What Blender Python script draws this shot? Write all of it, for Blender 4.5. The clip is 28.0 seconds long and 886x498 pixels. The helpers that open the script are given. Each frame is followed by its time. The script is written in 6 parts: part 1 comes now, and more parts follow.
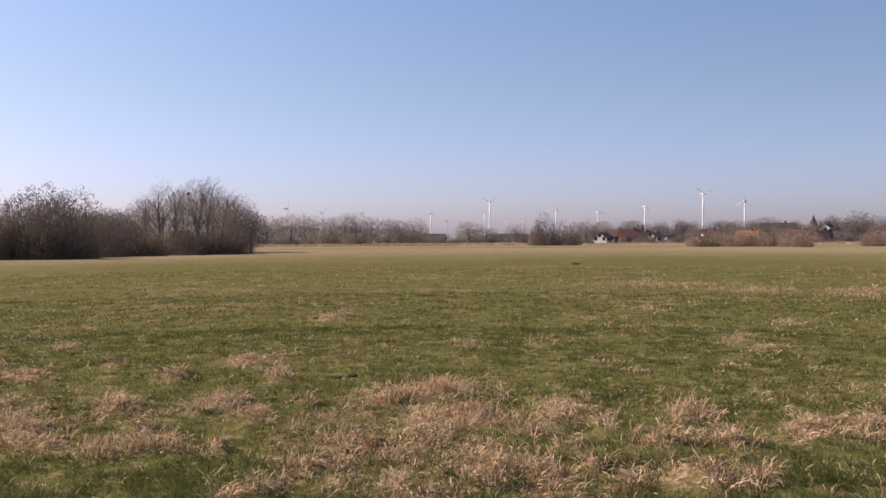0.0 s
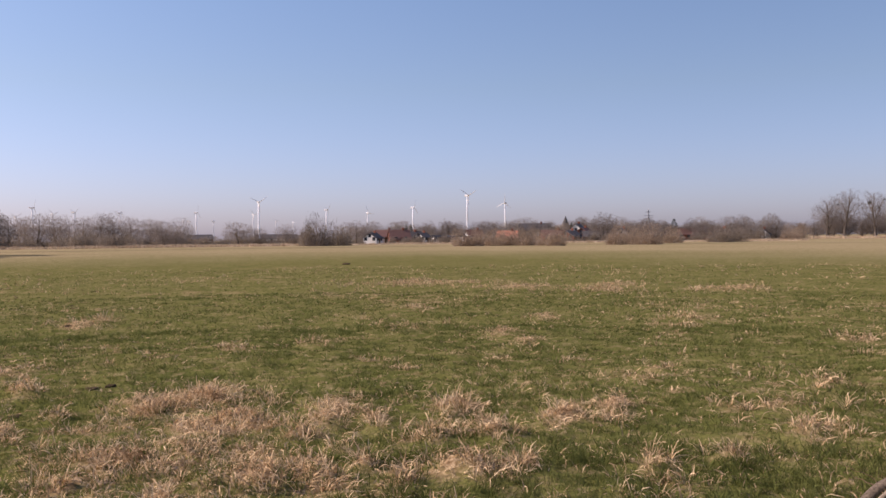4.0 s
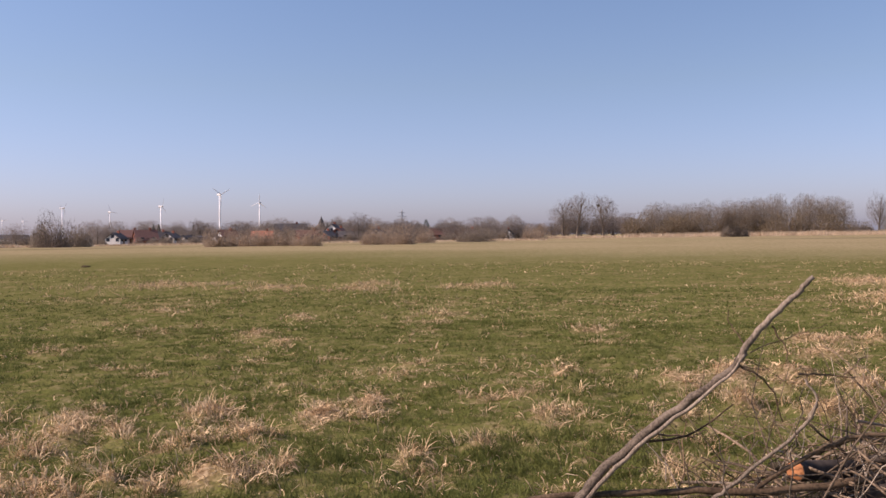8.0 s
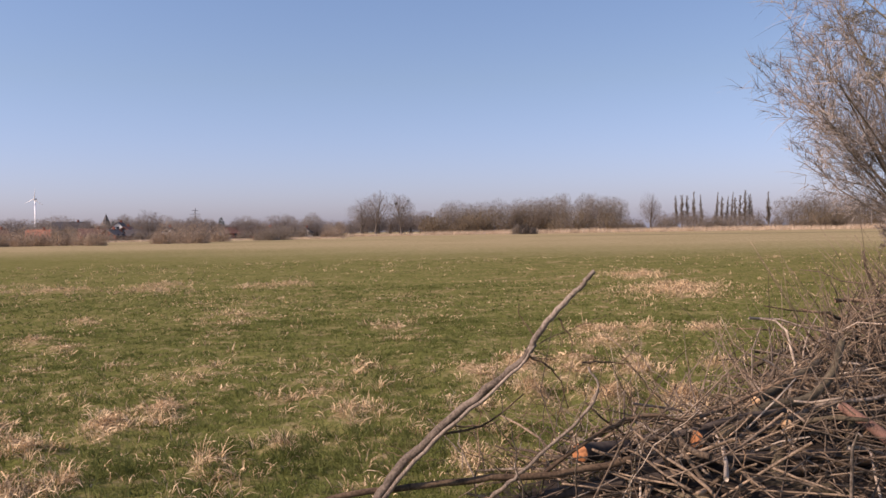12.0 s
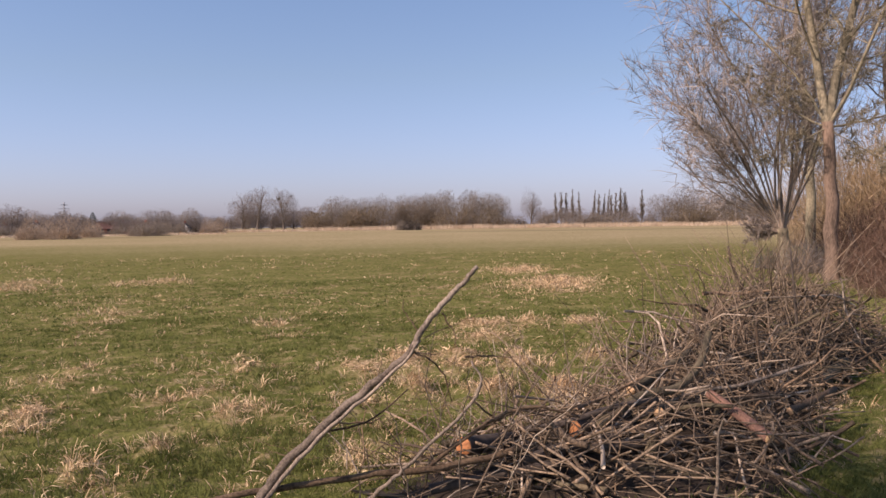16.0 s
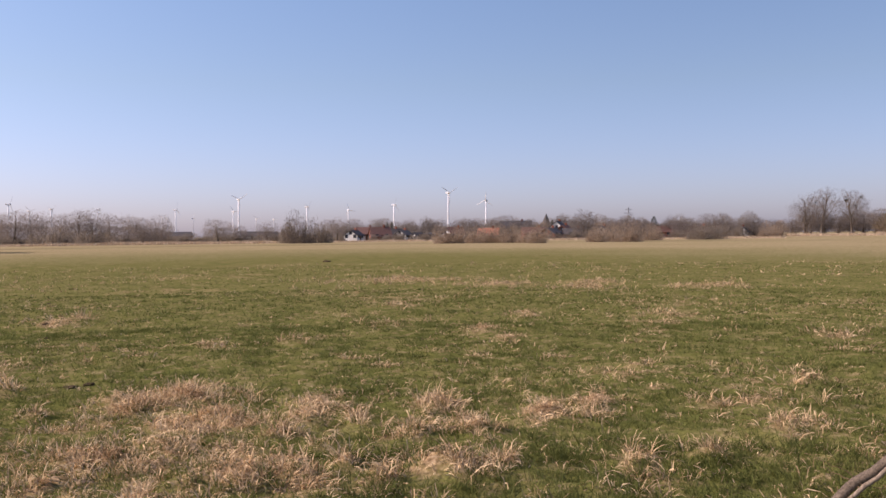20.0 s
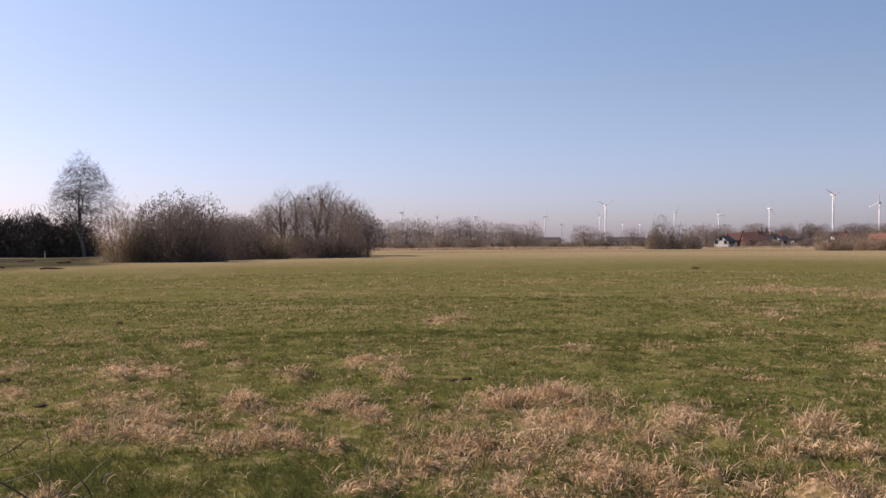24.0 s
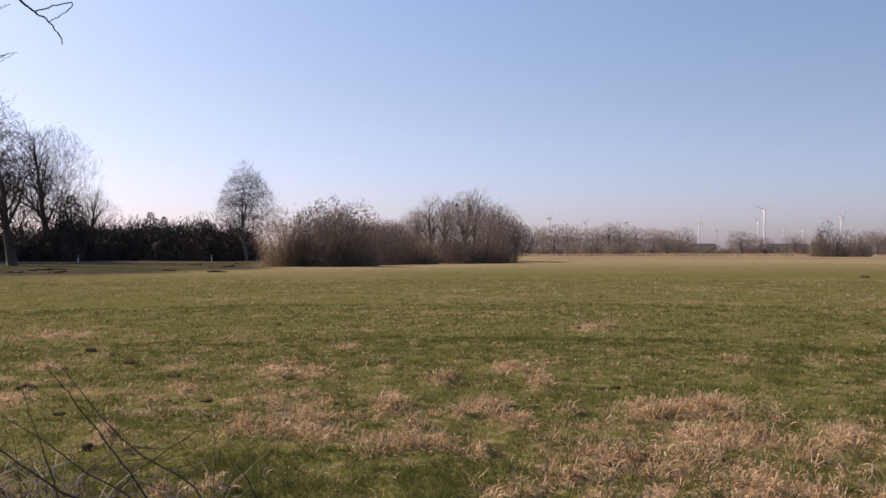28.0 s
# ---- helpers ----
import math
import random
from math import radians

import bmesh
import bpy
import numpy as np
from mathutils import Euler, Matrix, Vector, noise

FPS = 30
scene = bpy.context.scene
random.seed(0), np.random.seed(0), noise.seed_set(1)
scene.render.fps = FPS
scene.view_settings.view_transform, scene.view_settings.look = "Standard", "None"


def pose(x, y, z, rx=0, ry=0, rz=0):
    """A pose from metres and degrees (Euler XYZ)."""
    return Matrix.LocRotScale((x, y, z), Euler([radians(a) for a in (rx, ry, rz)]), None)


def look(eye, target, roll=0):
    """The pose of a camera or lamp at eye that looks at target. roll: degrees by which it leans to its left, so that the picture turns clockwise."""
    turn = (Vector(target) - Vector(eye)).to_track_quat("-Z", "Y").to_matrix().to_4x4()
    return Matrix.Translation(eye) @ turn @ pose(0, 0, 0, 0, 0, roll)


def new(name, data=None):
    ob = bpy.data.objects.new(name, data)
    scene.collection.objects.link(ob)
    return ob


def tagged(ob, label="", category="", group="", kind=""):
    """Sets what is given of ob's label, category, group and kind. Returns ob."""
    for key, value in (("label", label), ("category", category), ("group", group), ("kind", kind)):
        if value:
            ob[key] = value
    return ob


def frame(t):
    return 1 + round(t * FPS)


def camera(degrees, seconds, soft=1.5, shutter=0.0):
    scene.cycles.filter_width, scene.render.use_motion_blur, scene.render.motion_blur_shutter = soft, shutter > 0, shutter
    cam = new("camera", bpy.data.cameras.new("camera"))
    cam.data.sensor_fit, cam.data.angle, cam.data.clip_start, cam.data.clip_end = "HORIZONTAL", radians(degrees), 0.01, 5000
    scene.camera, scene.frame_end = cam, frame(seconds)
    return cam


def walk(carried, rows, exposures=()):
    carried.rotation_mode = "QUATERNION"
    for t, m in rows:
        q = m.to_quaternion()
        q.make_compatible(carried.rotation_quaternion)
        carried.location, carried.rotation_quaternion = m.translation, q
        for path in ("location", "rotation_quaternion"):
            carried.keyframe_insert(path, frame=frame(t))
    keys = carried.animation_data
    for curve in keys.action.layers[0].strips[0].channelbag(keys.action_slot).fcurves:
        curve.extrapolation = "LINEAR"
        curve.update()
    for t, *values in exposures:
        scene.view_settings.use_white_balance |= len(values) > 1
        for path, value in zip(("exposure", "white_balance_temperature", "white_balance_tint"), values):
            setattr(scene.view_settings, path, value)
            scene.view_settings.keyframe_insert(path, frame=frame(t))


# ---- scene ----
EYE = 1.6
cam = camera(54.29, 28.0, soft=1.55)

# seconds, heading (clockwise from north = +y), tilt, roll
TURNS = [
    (0, -0.01, -0.62, -0.35),
    (0.5, 0.46, -0.61, -0.47),
    (1, 3.24, -0.62, -0.72),
    (1.5, 6.17, -0.65, -0.88),
    (2, 9.00, -0.71, -0.91),
    (2.5, 10.79, -0.74, -0.89),
    (4.5, 16.86, -0.69, -0.58),
    (5, 18.98, -0.68, -0.62),
    (5.5, 21.37, -0.74, -0.70),
    (6, 23.36, -0.76, -0.73),
    (6.5, 25.41, -0.80, -0.81),
    (7, 27.44, -0.83, -0.77),
    (7.5, 29.51, -0.89, -0.73),
    (8, 31.19, -0.89, -0.71),
    (8.5, 32.76, -0.91, -0.81),
    (9, 34.45, -0.92, -0.75),
    (9.5, 36.35, -0.95, -0.79),
    (10, 37.98, -1.01, -0.78),
    (10.5, 39.55, -1.05, -0.79),
    (11, 41.35, -1.11, -0.87),
    (11.5, 42.97, -1.17, -0.90),
    (13.5, 48.80, -1.29, -0.88),
    (14, 50.31, -1.36, -0.85),
    (14.5, 51.87, -1.44, -0.80),
    (15, 53.55, -1.53, -0.80),
    (15.5, 54.08, -1.61, -0.81),
    (16, 52.12, -1.59, -0.81),
    (16.5, 47.39, -1.54, -0.82),
    (17, 41.51, -1.44, -0.77),
    (17.5, 36.38, -1.36, -0.81),
    (18, 32.17, -1.31, -0.81),
    (18.5, 28.29, -1.25, -0.86),
    (19, 23.69, -1.12, -0.79),
    (19.5, 19.98, -1.00, -0.72),
    (20, 16.37, -0.91, -0.60),
    (20.5, 12.22, -0.81, -0.61),
    (21, 7.90, -0.76, -0.51),
    (21.5, 4.82, -0.70, -0.52),
    (22, 1.96, -0.65, -0.49),
    (22.5, -0.65, -0.56, -0.36),
    (24.5, -10.27, -0.22, -0.38),
    (25, -13.36, -0.16, -0.34),
    (25.5, -16.23, -0.15, -0.24),
    (26, -18.98, -0.08, -0.21),
    (26.5, -21.84, -0.03, -0.06),
    (27, -23.18, 0.03, -0.05),
    (27.5, -22.39, 0.08, -0.05),
    (28, -17.31, 0.09, -0.11),
]
walk(cam, [(t, pose(0, 0, EYE, 90 + tilt, 0, -head) @ pose(0, 0, 0, 0, 0, roll)) for t, head, tilt, roll in TURNS],
     exposures=[(0, 0.0, 7250, 31), (6, 0.07, 7200, 31), (10, 0.10, 7250, 32), (16, 0.18, 7250, 31), (20, 0.14, 7250, 31), (25, -0.06, 7420, 30), (28, -0.08, 7450, 30)])

# ---- sun and sky ----
SUN_HEAD, SUN_UP = -72.0, 37.0


def polar(head, dist, z=0.0):
    """A place by its heading and distance from where the camera stands."""
    return Vector((dist * math.sin(radians(head)), dist * math.cos(radians(head)), z))


world = bpy.data.worlds.new("sky")
scene.world = world
world.use_nodes = True
sky_nodes = world.node_tree.nodes
sky = sky_nodes.new("ShaderNodeTexSky")
sky.sky_type = "NISHITA"
sky.sun_disc = False
sky.sun_elevation, sky.sun_rotation = radians(SUN_UP), radians(SUN_HEAD)
sky.air_density, sky.dust_density, sky.ozone_density = 1.0, 1.0, 5.0
sky_nodes["Background"].inputs["Strength"].default_value = 0.148
# a lavender haze that thickens towards the horizon
view_way, way_parts, haze, hazed = (sky_nodes.new("ShaderNode" + k) for k in ("TexCoord", "SeparateXYZ", "ValToRGB", "Mix"))
hazed.data_type, hazed.blend_type = "RGBA", "MULTIPLY"
hazed.inputs[0].default_value = 1.0
for stop, (where, colour) in zip([*haze.color_ramp.elements, haze.color_ramp.elements.new(0.5), haze.color_ramp.elements.new(0.5)],
                                 ((0.0, (0.84, 0.87, 1.16)), (1.0, (0.95, 1.08, 1.05)), (0.17, (0.92, 0.96, 0.94)), (0.33, (0.94, 1.06, 1.04)))):
    stop.position, stop.color = where, (*colour, 1)
# and the sky deepens away from the sun
deepen = sky_nodes.new("ShaderNodeMapRange")
deepen.interpolation_type = "SMOOTHSTEP"
for key, value in (("From Min", 0.1), ("From Max", 1.0), ("To Min", 1.0), ("To Max", 0.84)):
    deepen.inputs[key].default_value = value
dimmed = sky_nodes.new("ShaderNodeVectorMath")
dimmed.operation = "SCALE"
for socket_a, socket_b in ((view_way.outputs["Generated"], way_parts.inputs[0]), (way_parts.outputs["Z"], haze.inputs["Fac"]), (way_parts.outputs["X"], deepen.inputs["Value"]), (sky.outputs["Color"], hazed.inputs[6]),
                           (haze.outputs["Color"], hazed.inputs[7]), (hazed.outputs[2], dimmed.inputs[0]), (deepen.outputs["Result"], dimmed.inputs["Scale"]), (dimmed.outputs["Vector"], sky_nodes["Background"].inputs["Color"])):
    world.node_tree.links.new(socket_a, socket_b)

sun = new("sun", bpy.data.lights.new("sun", "SUN"))
sun.data.energy, sun.data.angle, sun.data.color = 4.8, radians(0.6), (1.0, 0.93, 0.82)
sun.matrix_world = look(polar(SUN_HEAD, 80, 80 * math.tan(radians(SUN_UP))), (0, 0, 0))

# ---- materials ----
def srgb(r, g, b):
    return tuple(((c / 255 + 0.055) / 1.055) ** 2.4 if c > 10 else c / 255 / 12.92 for c in (r, g, b)) + (1.0,)


def matter(name, dark, light, size=1.0, rough=0.85, bump=0.0, vary=0.25, metal=0.0, fine=8.0, stretch=(1, 1, 1), island=False, through_light=0.0, gloss=0.25):
    """Two colours mixed by coarse and fine noise; size is the coarse grain in metres."""
    m = bpy.data.materials.new(name)
    m.use_nodes = True
    nodes, links = m.node_tree.nodes, m.node_tree.links
    surf = nodes["Principled BSDF"]
    place = nodes.new("ShaderNodeTexCoord")
    scale = nodes.new("ShaderNodeMapping")
    scale.inputs["Scale"].default_value = stretch
    links.new(place.outputs["Object"], scale.inputs["Vector"])
    coarse, grain = nodes.new("ShaderNodeTexNoise"), nodes.new("ShaderNodeTexNoise")
    coarse.inputs["Scale"].default_value, coarse.inputs["Detail"].default_value = 1 / size, 4
    grain.inputs["Scale"].default_value, grain.inputs["Detail"].default_value = fine / size, 3
    for n in (coarse, grain):
        links.new(scale.outputs["Vector"], n.inputs["Vector"])
    both = nodes.new("ShaderNodeMath")
    both.operation = "MULTIPLY_ADD"
    both.inputs[1].default_value = 0.5
    half = nodes.new("ShaderNodeMath")
    half.operation = "MULTIPLY"
    half.inputs[1].default_value = 0.5
    links.new(coarse.outputs["Fac"], half.inputs[0])
    links.new(grain.outputs["Fac"], both.inputs[0])
    links.new(half.outputs[0], both.inputs[2])
    ramp = nodes.new("ShaderNodeValToRGB")
    ramp.color_ramp.elements[0].position, ramp.color_ramp.elements[1].position = 0.36, 0.64
    ramp.color_ramp.elements[0].color, ramp.color_ramp.elements[1].color = dark, light
    links.new(both.outputs[0], ramp.inputs["Fac"])
    chance = nodes.new("ShaderNodeNewGeometry") if island else nodes.new("ShaderNodeObjectInfo")
    spread = nodes.new("ShaderNodeMapRange")
    spread.inputs["To Min"].default_value, spread.inputs["To Max"].default_value = 1 - vary, 1 + vary
    links.new(chance.outputs["Random Per Island"] if island else chance.outputs["Random"], spread.inputs["Value"])
    tint = nodes.new("ShaderNodeHueSaturation")
    links.new(spread.outputs["Result"], tint.inputs["Value"])
    links.new(ramp.outputs["Color"], tint.inputs["Color"])
    links.new(tint.outputs["Color"], surf.inputs["Base Color"])
    surf.inputs["Roughness"].default_value, surf.inputs["Metallic"].default_value = rough, metal
    surf.inputs["Specular IOR Level"].default_value = gloss
    if bump:
        relief = nodes.new("ShaderNodeBump")
        relief.inputs["Strength"].default_value, relief.inputs["Distance"].default_value = min(1.0, bump * 20), bump
        links.new(both.outputs[0], relief.inputs["Height"])
        links.new(relief.outputs["Normal"], surf.inputs["Normal"])
    if through_light:
        leafy = nodes.new("ShaderNodeBsdfTranslucent")
        blend = nodes.new("ShaderNodeMixShader")
        blend.inputs["Fac"].default_value = through_light
        links.new(tint.outputs["Color"], leafy.inputs["Color"])
        links.new(surf.outputs[0], blend.inputs[1])
        links.new(leafy.outputs[0], blend.inputs[2])
        links.new(blend.outputs[0], nodes["Material Output"].inputs["Surface"])
    return m


GREEN_BLADE = matter("green_grass", (0.086, 0.103, 0.027, 1), (0.190, 0.205, 0.066, 1), 0.8, 0.8, vary=0.3, island=True, through_light=0.32, gloss=0.04)
DRY_BLADE = matter("dry_grass", (0.36, 0.225, 0.115, 1), (0.80, 0.61, 0.38, 1), 0.25, 0.8, vary=0.5, island=True, through_light=0.2, gloss=0.08)
BARK_GREY = matter("grey_bark", (0.09, 0.07, 0.055, 1), (0.20, 0.165, 0.13, 1), 0.5, 0.9, bump=0.01, stretch=(1, 1, 0.3))
BARK_DARK = matter("dark_bark", (0.045, 0.035, 0.028, 1), (0.11, 0.085, 0.065, 1), 0.4, 0.9, bump=0.008, stretch=(1, 1, 0.3))
BARK_BIRCH = matter("birch_bark", (0.07, 0.06, 0.05, 1), (0.28, 0.26, 0.23, 1), 0.5, 0.8, bump=0.006, stretch=(1, 1, 2))
# brown, dark and grey twigs are lightened to put distance haze into the colour
TWIG_BROWN = matter("brown_twigs", (0.217, 0.174, 0.131, 1), (0.331, 0.278, 0.217, 1), 3.0, 0.85, vary=0.12, island=True, through_light=0.5)
TWIG_DARK = matter("dark_twigs", (0.167, 0.140, 0.120, 1), (0.271, 0.231, 0.199, 1), 3.0, 0.85, vary=0.12, island=True, through_light=0.5)
TWIG_RED = matter("russet_twigs", (0.313, 0.230, 0.162, 1), (0.473, 0.366, 0.260, 1), 3.0, 0.85, vary=0.12, island=True, through_light=0.5)
TWIG_OLIVE = matter("olive_twigs", (0.187, 0.141, 0.089, 1), (0.309, 0.240, 0.160, 1), 3.0, 0.85, vary=0.12, island=True, through_light=0.5)
TWIG_GREY = matter("grey_twigs", (0.205, 0.170, 0.145, 1), (0.340, 0.290, 0.247, 1), 3.0, 0.85, vary=0.12, island=True, through_light=0.5)
TWIG_BIRCH = matter("birch_twigs", (0.045, 0.034, 0.028, 1), (0.10, 0.078, 0.066, 1), 3.0, 0.85, vary=0.3, island=True)
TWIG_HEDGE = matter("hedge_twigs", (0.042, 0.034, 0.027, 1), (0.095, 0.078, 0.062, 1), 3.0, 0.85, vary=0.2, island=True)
TWIG_WILLOW = matter("willow_twigs", (0.115, 0.090, 0.071, 1), (0.209, 0.169, 0.133, 1), 3.0, 0.85, vary=0.2, island=True, through_light=0.3)
NEEDLES = matter("needles", (0.016, 0.026, 0.014, 1), (0.04, 0.055, 0.028, 1), 1.0, 0.7, vary=0.4, island=True)
REED = matter("dry_reed", (0.42, 0.30, 0.19, 1), (0.66, 0.52, 0.37, 1), 4.0, 0.8, vary=0.25, island=True, through_light=0.2)

# ---- mesh helpers ----
def mesh_of(name, verts, faces, material):
    """A mesh from arrays of vertices and of faces that all have as many corners."""
    verts, faces = np.asarray(verts, dtype=np.float32), np.asarray(faces, dtype=np.int32)
    me = bpy.data.meshes.new(name)
    me.vertices.add(len(verts))
    me.vertices.foreach_set("co", verts.ravel())
    k = faces.shape[1]
    me.loops.add(faces.size)
    me.loops.foreach_set("vertex_index", faces.ravel())
    me.polygons.add(len(faces))
    me.polygons.foreach_set("loop_start", np.arange(0, faces.size, k, dtype=np.int32))
    me.polygons.foreach_set("loop_total", np.full(len(faces), k, dtype=np.int32))
    me.update(calc_edges=True)
    me.materials.append(material)
    return me


def part(name, data, parent=None, label="", place=None):
    ob = new(name, data)
    if parent is not None:
        ob.parent = parent
    if place is not None:
        ob.matrix_basis = place
    return tagged(ob, label=label)


def from_bm(name, bm, material):
    me = bpy.data.meshes.new(name)
    bm.to_mesh(me)
    bm.free()
    me.materials.append(material)
    return me


def box(bm, x0, x1, y0, y1, z0, z1):
    vs = [bm.verts.new((x, y, z)) for x in (x0, x1) for y in (y0, y1) for z in (z0, z1)]
    for f in ((0, 1, 3, 2), (4, 6, 7, 5), (0, 4, 5, 1), (2, 3, 7, 6), (0, 2, 6, 4), (1, 5, 7, 3)):
        bm.faces.new([vs[i] for i in f])


def box_mesh(name, x0, x1, y0, y1, z0, z1, material, bevel=0.0):
    bm = bmesh.new()
    box(bm, x0, x1, y0, y1, z0, z1)
    bmesh.ops.recalc_face_normals(bm, faces=bm.faces)
    if bevel:
        bmesh.ops.bevel(bm, geom=list(bm.edges), offset=bevel, segments=1, affect="EDGES")
    return from_bm(name, bm, material)


def tubes(lines, sides=6):
    """Tapered tubes along polylines [(points, radii), ...], closed at both ends, with an even number of sides: vertices and four-cornered faces."""
    V, F, n0 = [], [], 0
    turn = np.arange(sides) * 2 * math.pi / sides
    ring = np.stack([np.cos(turn), np.sin(turn)], 1)
    for pts, rad in lines:
        pts, rad = np.asarray(pts, float), np.asarray(rad, float)
        n = len(pts)
        tan = np.gradient(pts, axis=0)
        tan /= np.linalg.norm(tan, axis=1)[:, None] + 1e-9
        ref = np.array([0.0, 0.0, 1.0]) if abs(tan[:, 2]).mean() < 0.8 else np.array([1.0, 0.0, 0.0])
        u = np.cross(tan, ref)
        u /= np.linalg.norm(u, axis=1)[:, None] + 1e-9
        w = np.cross(tan, u)
        V.append((pts[:, None] + rad[:, None, None] * (ring[None, :, :1] * u[:, None] + ring[None, :, 1:] * w[:, None])).reshape(-1, 3))
        a = (np.arange(n - 1)[:, None] * sides + np.arange(sides)[None]).ravel()
        b = (np.arange(n - 1)[:, None] * sides + (np.arange(sides)[None] + 1) % sides).ravel()
        F.append(np.stack([a, b, b + sides, a + sides], 1) + n0)
        for base in (0, (n - 1) * sides):
            c = np.arange(sides) + base
            F.append(np.array([[c[0], c[i], c[i + 1], c[i + 2]] for i in range(1, sides - 1, 2)]) + n0)
        n0 += n * sides
    return np.concatenate(V), np.concatenate(F)


def slivers(base, tip, width, sag, rng, curl=0.0):
    """Thin bent strips from base to tip: twigs, needles and blades. Arrays of n x 3; three-cornered faces."""
    n = len(base)
    run = tip - base
    side = np.cross(run, rng.normal(size=(n, 3)))
    side *= (np.asarray(width) * 0.5 / (np.linalg.norm(side, axis=1) + 1e-9))[:, None]
    mid = base + 0.55 * run
    mid[:, 2] += sag
    mid[:, :2] += rng.normal(size=(n, 2)) * (curl * np.linalg.norm(run, axis=1))[:, None]
    V = np.stack([base - side, base + side, mid - 0.7 * side, mid + 0.7 * side, tip], 1).reshape(-1, 3)
    i = np.arange(n)[:, None, None] * 5
    F = (i + np.array([[0, 1, 3], [0, 3, 2], [2, 3, 4]])[None]).reshape(-1, 3)
    return V, F


def value_noise(x, y, cell, seed):
    """Smooth noise from 0 to 1 on a lattice."""
    u, v = x / cell, y / cell
    i, j = np.floor(u).astype(np.int64), np.floor(v).astype(np.int64)
    fu, fv = u - i, v - j
    fu, fv = fu * fu * (3 - 2 * fu), fv * fv * (3 - 2 * fv)

    def corner(a, b):
        h = (a * 374761393 + b * 668265263 + seed * 974711) & 0xFFFFFFFF
        h = ((h ^ (h >> 13)) * 1274126177) & 0xFFFFFFFF
        return ((h ^ (h >> 16)) & 0xFFFF) / 65535.0

    low = corner(i, j) * (1 - fu) + corner(i + 1, j) * fu
    high = corner(i, j + 1) * (1 - fu) + corner(i + 1, j + 1) * fu
    return low * (1 - fv) + high * fv


# ---- trees ----
def unit(v):
    return v / (np.linalg.norm(v) + 1e-9)


def grow(rng, start, way, length, radius, level, how, limbs, twigs):
    """One branch with its side branches. how: per level, the number, angle, share of length, first place, and the pull upwards."""
    count, angle, share, first, pull, wobble = how["levels"][level]
    steps = 7 if level == 0 else 4
    pts, rads = [start], [radius]
    p, d = start, way
    end = how.get("taper", 0.25)
    for s in range(steps):
        d = unit(d + rng.normal(size=3) * wobble + np.array([0, 0, pull]))
        p = p + d * length / steps
        pts.append(p)
        rads.append(radius * (1 - (1 - end) * (s + 1) / steps))
    if radius > how.get("least", 0.02):
        limbs.append((np.array(pts), np.array(rads), level))
    pts = np.array(pts)
    last = level == len(how["levels"]) - 1
    spin = rng.uniform(0, 6.28)
    for k in range(count):
        t = first + (1 - first) * (k + rng.uniform(0.2, 0.9)) / count
        f = t * steps
        i = min(int(f), steps - 1)
        at = pts[i] + (pts[i + 1] - pts[i]) * (f - i)
        axis = unit(pts[i + 1] - pts[i])
        out = unit(np.cross(axis, rng.normal(size=3)))
        spin += 2.4
        if level == 0 and abs(axis[2]) > 0.6:
            out = np.array([math.cos(spin), math.sin(spin), 0.0])
        a = radians(angle * rng.uniform(0.75, 1.25))
        side = unit(axis * math.cos(a) + out * math.sin(a))
        size = length * share * rng.uniform(0.75, 1.2) * (how["profile"](t) if level == 0 else 1.0 - 0.45 * t)
        if last:
            twigs.append((at, side, size))
        else:
            grow(rng, at, side, size, max(0.008, rads[i] * how.get("thin", 0.5)), level + 1, how, limbs, twigs)


def tree_parts(seed, how, wood, twig, names=("trunk", "crown")):
    """The meshes of a leafless tree: wood as tubes, and a crown of fine twigs."""
    rng = np.random.default_rng(seed)
    limbs, twigs = [], []
    for s in range(how.get("stems", 1)):
        lean = how.get("lean", 0.03)
        way = unit(np.array([rng.normal() * lean, rng.normal() * lean, 1.0]))
        foot = np.array([rng.normal(), rng.normal(), 0.0]) * how.get("foot", 0.0)
        foot[2] = -0.1
        grow(rng, foot, way, how["height"] * rng.uniform(0.85, 1.0), how["radius"], 0, how, limbs, twigs)
    V, F, n0 = [], [], 0
    for level, sides in ((0, 8), (1, 6), (2, 4), (3, 4)):
        chosen = [(p, r) for p, r, l in limbs if l == level]
        if chosen:
            v, f = tubes(chosen, sides)
            V.append(v), F.append(f + n0)
            n0 += len(v)
    trunk = mesh_of(names[0], np.concatenate(V), np.concatenate(F), wood)
    many = how.get("twigs", 3)
    base = np.repeat(np.array([t[0] for t in twigs]), many, axis=0)
    way = np.repeat(np.array([t[1] for t in twigs]), many, axis=0)
    size = np.repeat(np.array([t[2] for t in twigs]), many)
    n = len(base)
    way = way + rng.normal(size=(n, 3)) * how.get("fan", 0.4)
    way[:, 2] += how.get("droop", 0.1)
    way /= np.linalg.norm(way, axis=1)[:, None]
    base = base + way * (size * rng.uniform(-0.1, 0.35, n))[:, None]
    size = size * how.get("reach", 1.0) * rng.uniform(0.5, 1.2, n)
    thick = how.get("width", 0.03) * rng.uniform(0.6, 1.4, n)
    if how.get("bent"):
        v, f = slivers(base, base + way * size[:, None], thick, size * how.get("sag", 0.05), rng)
    else:
        v, f = splinters(base, base + way * size[:, None], thick, rng)
    v[:, 2] = np.maximum(v[:, 2], 0.02)
    return trunk, mesh_of(names[1], v, f, twig)


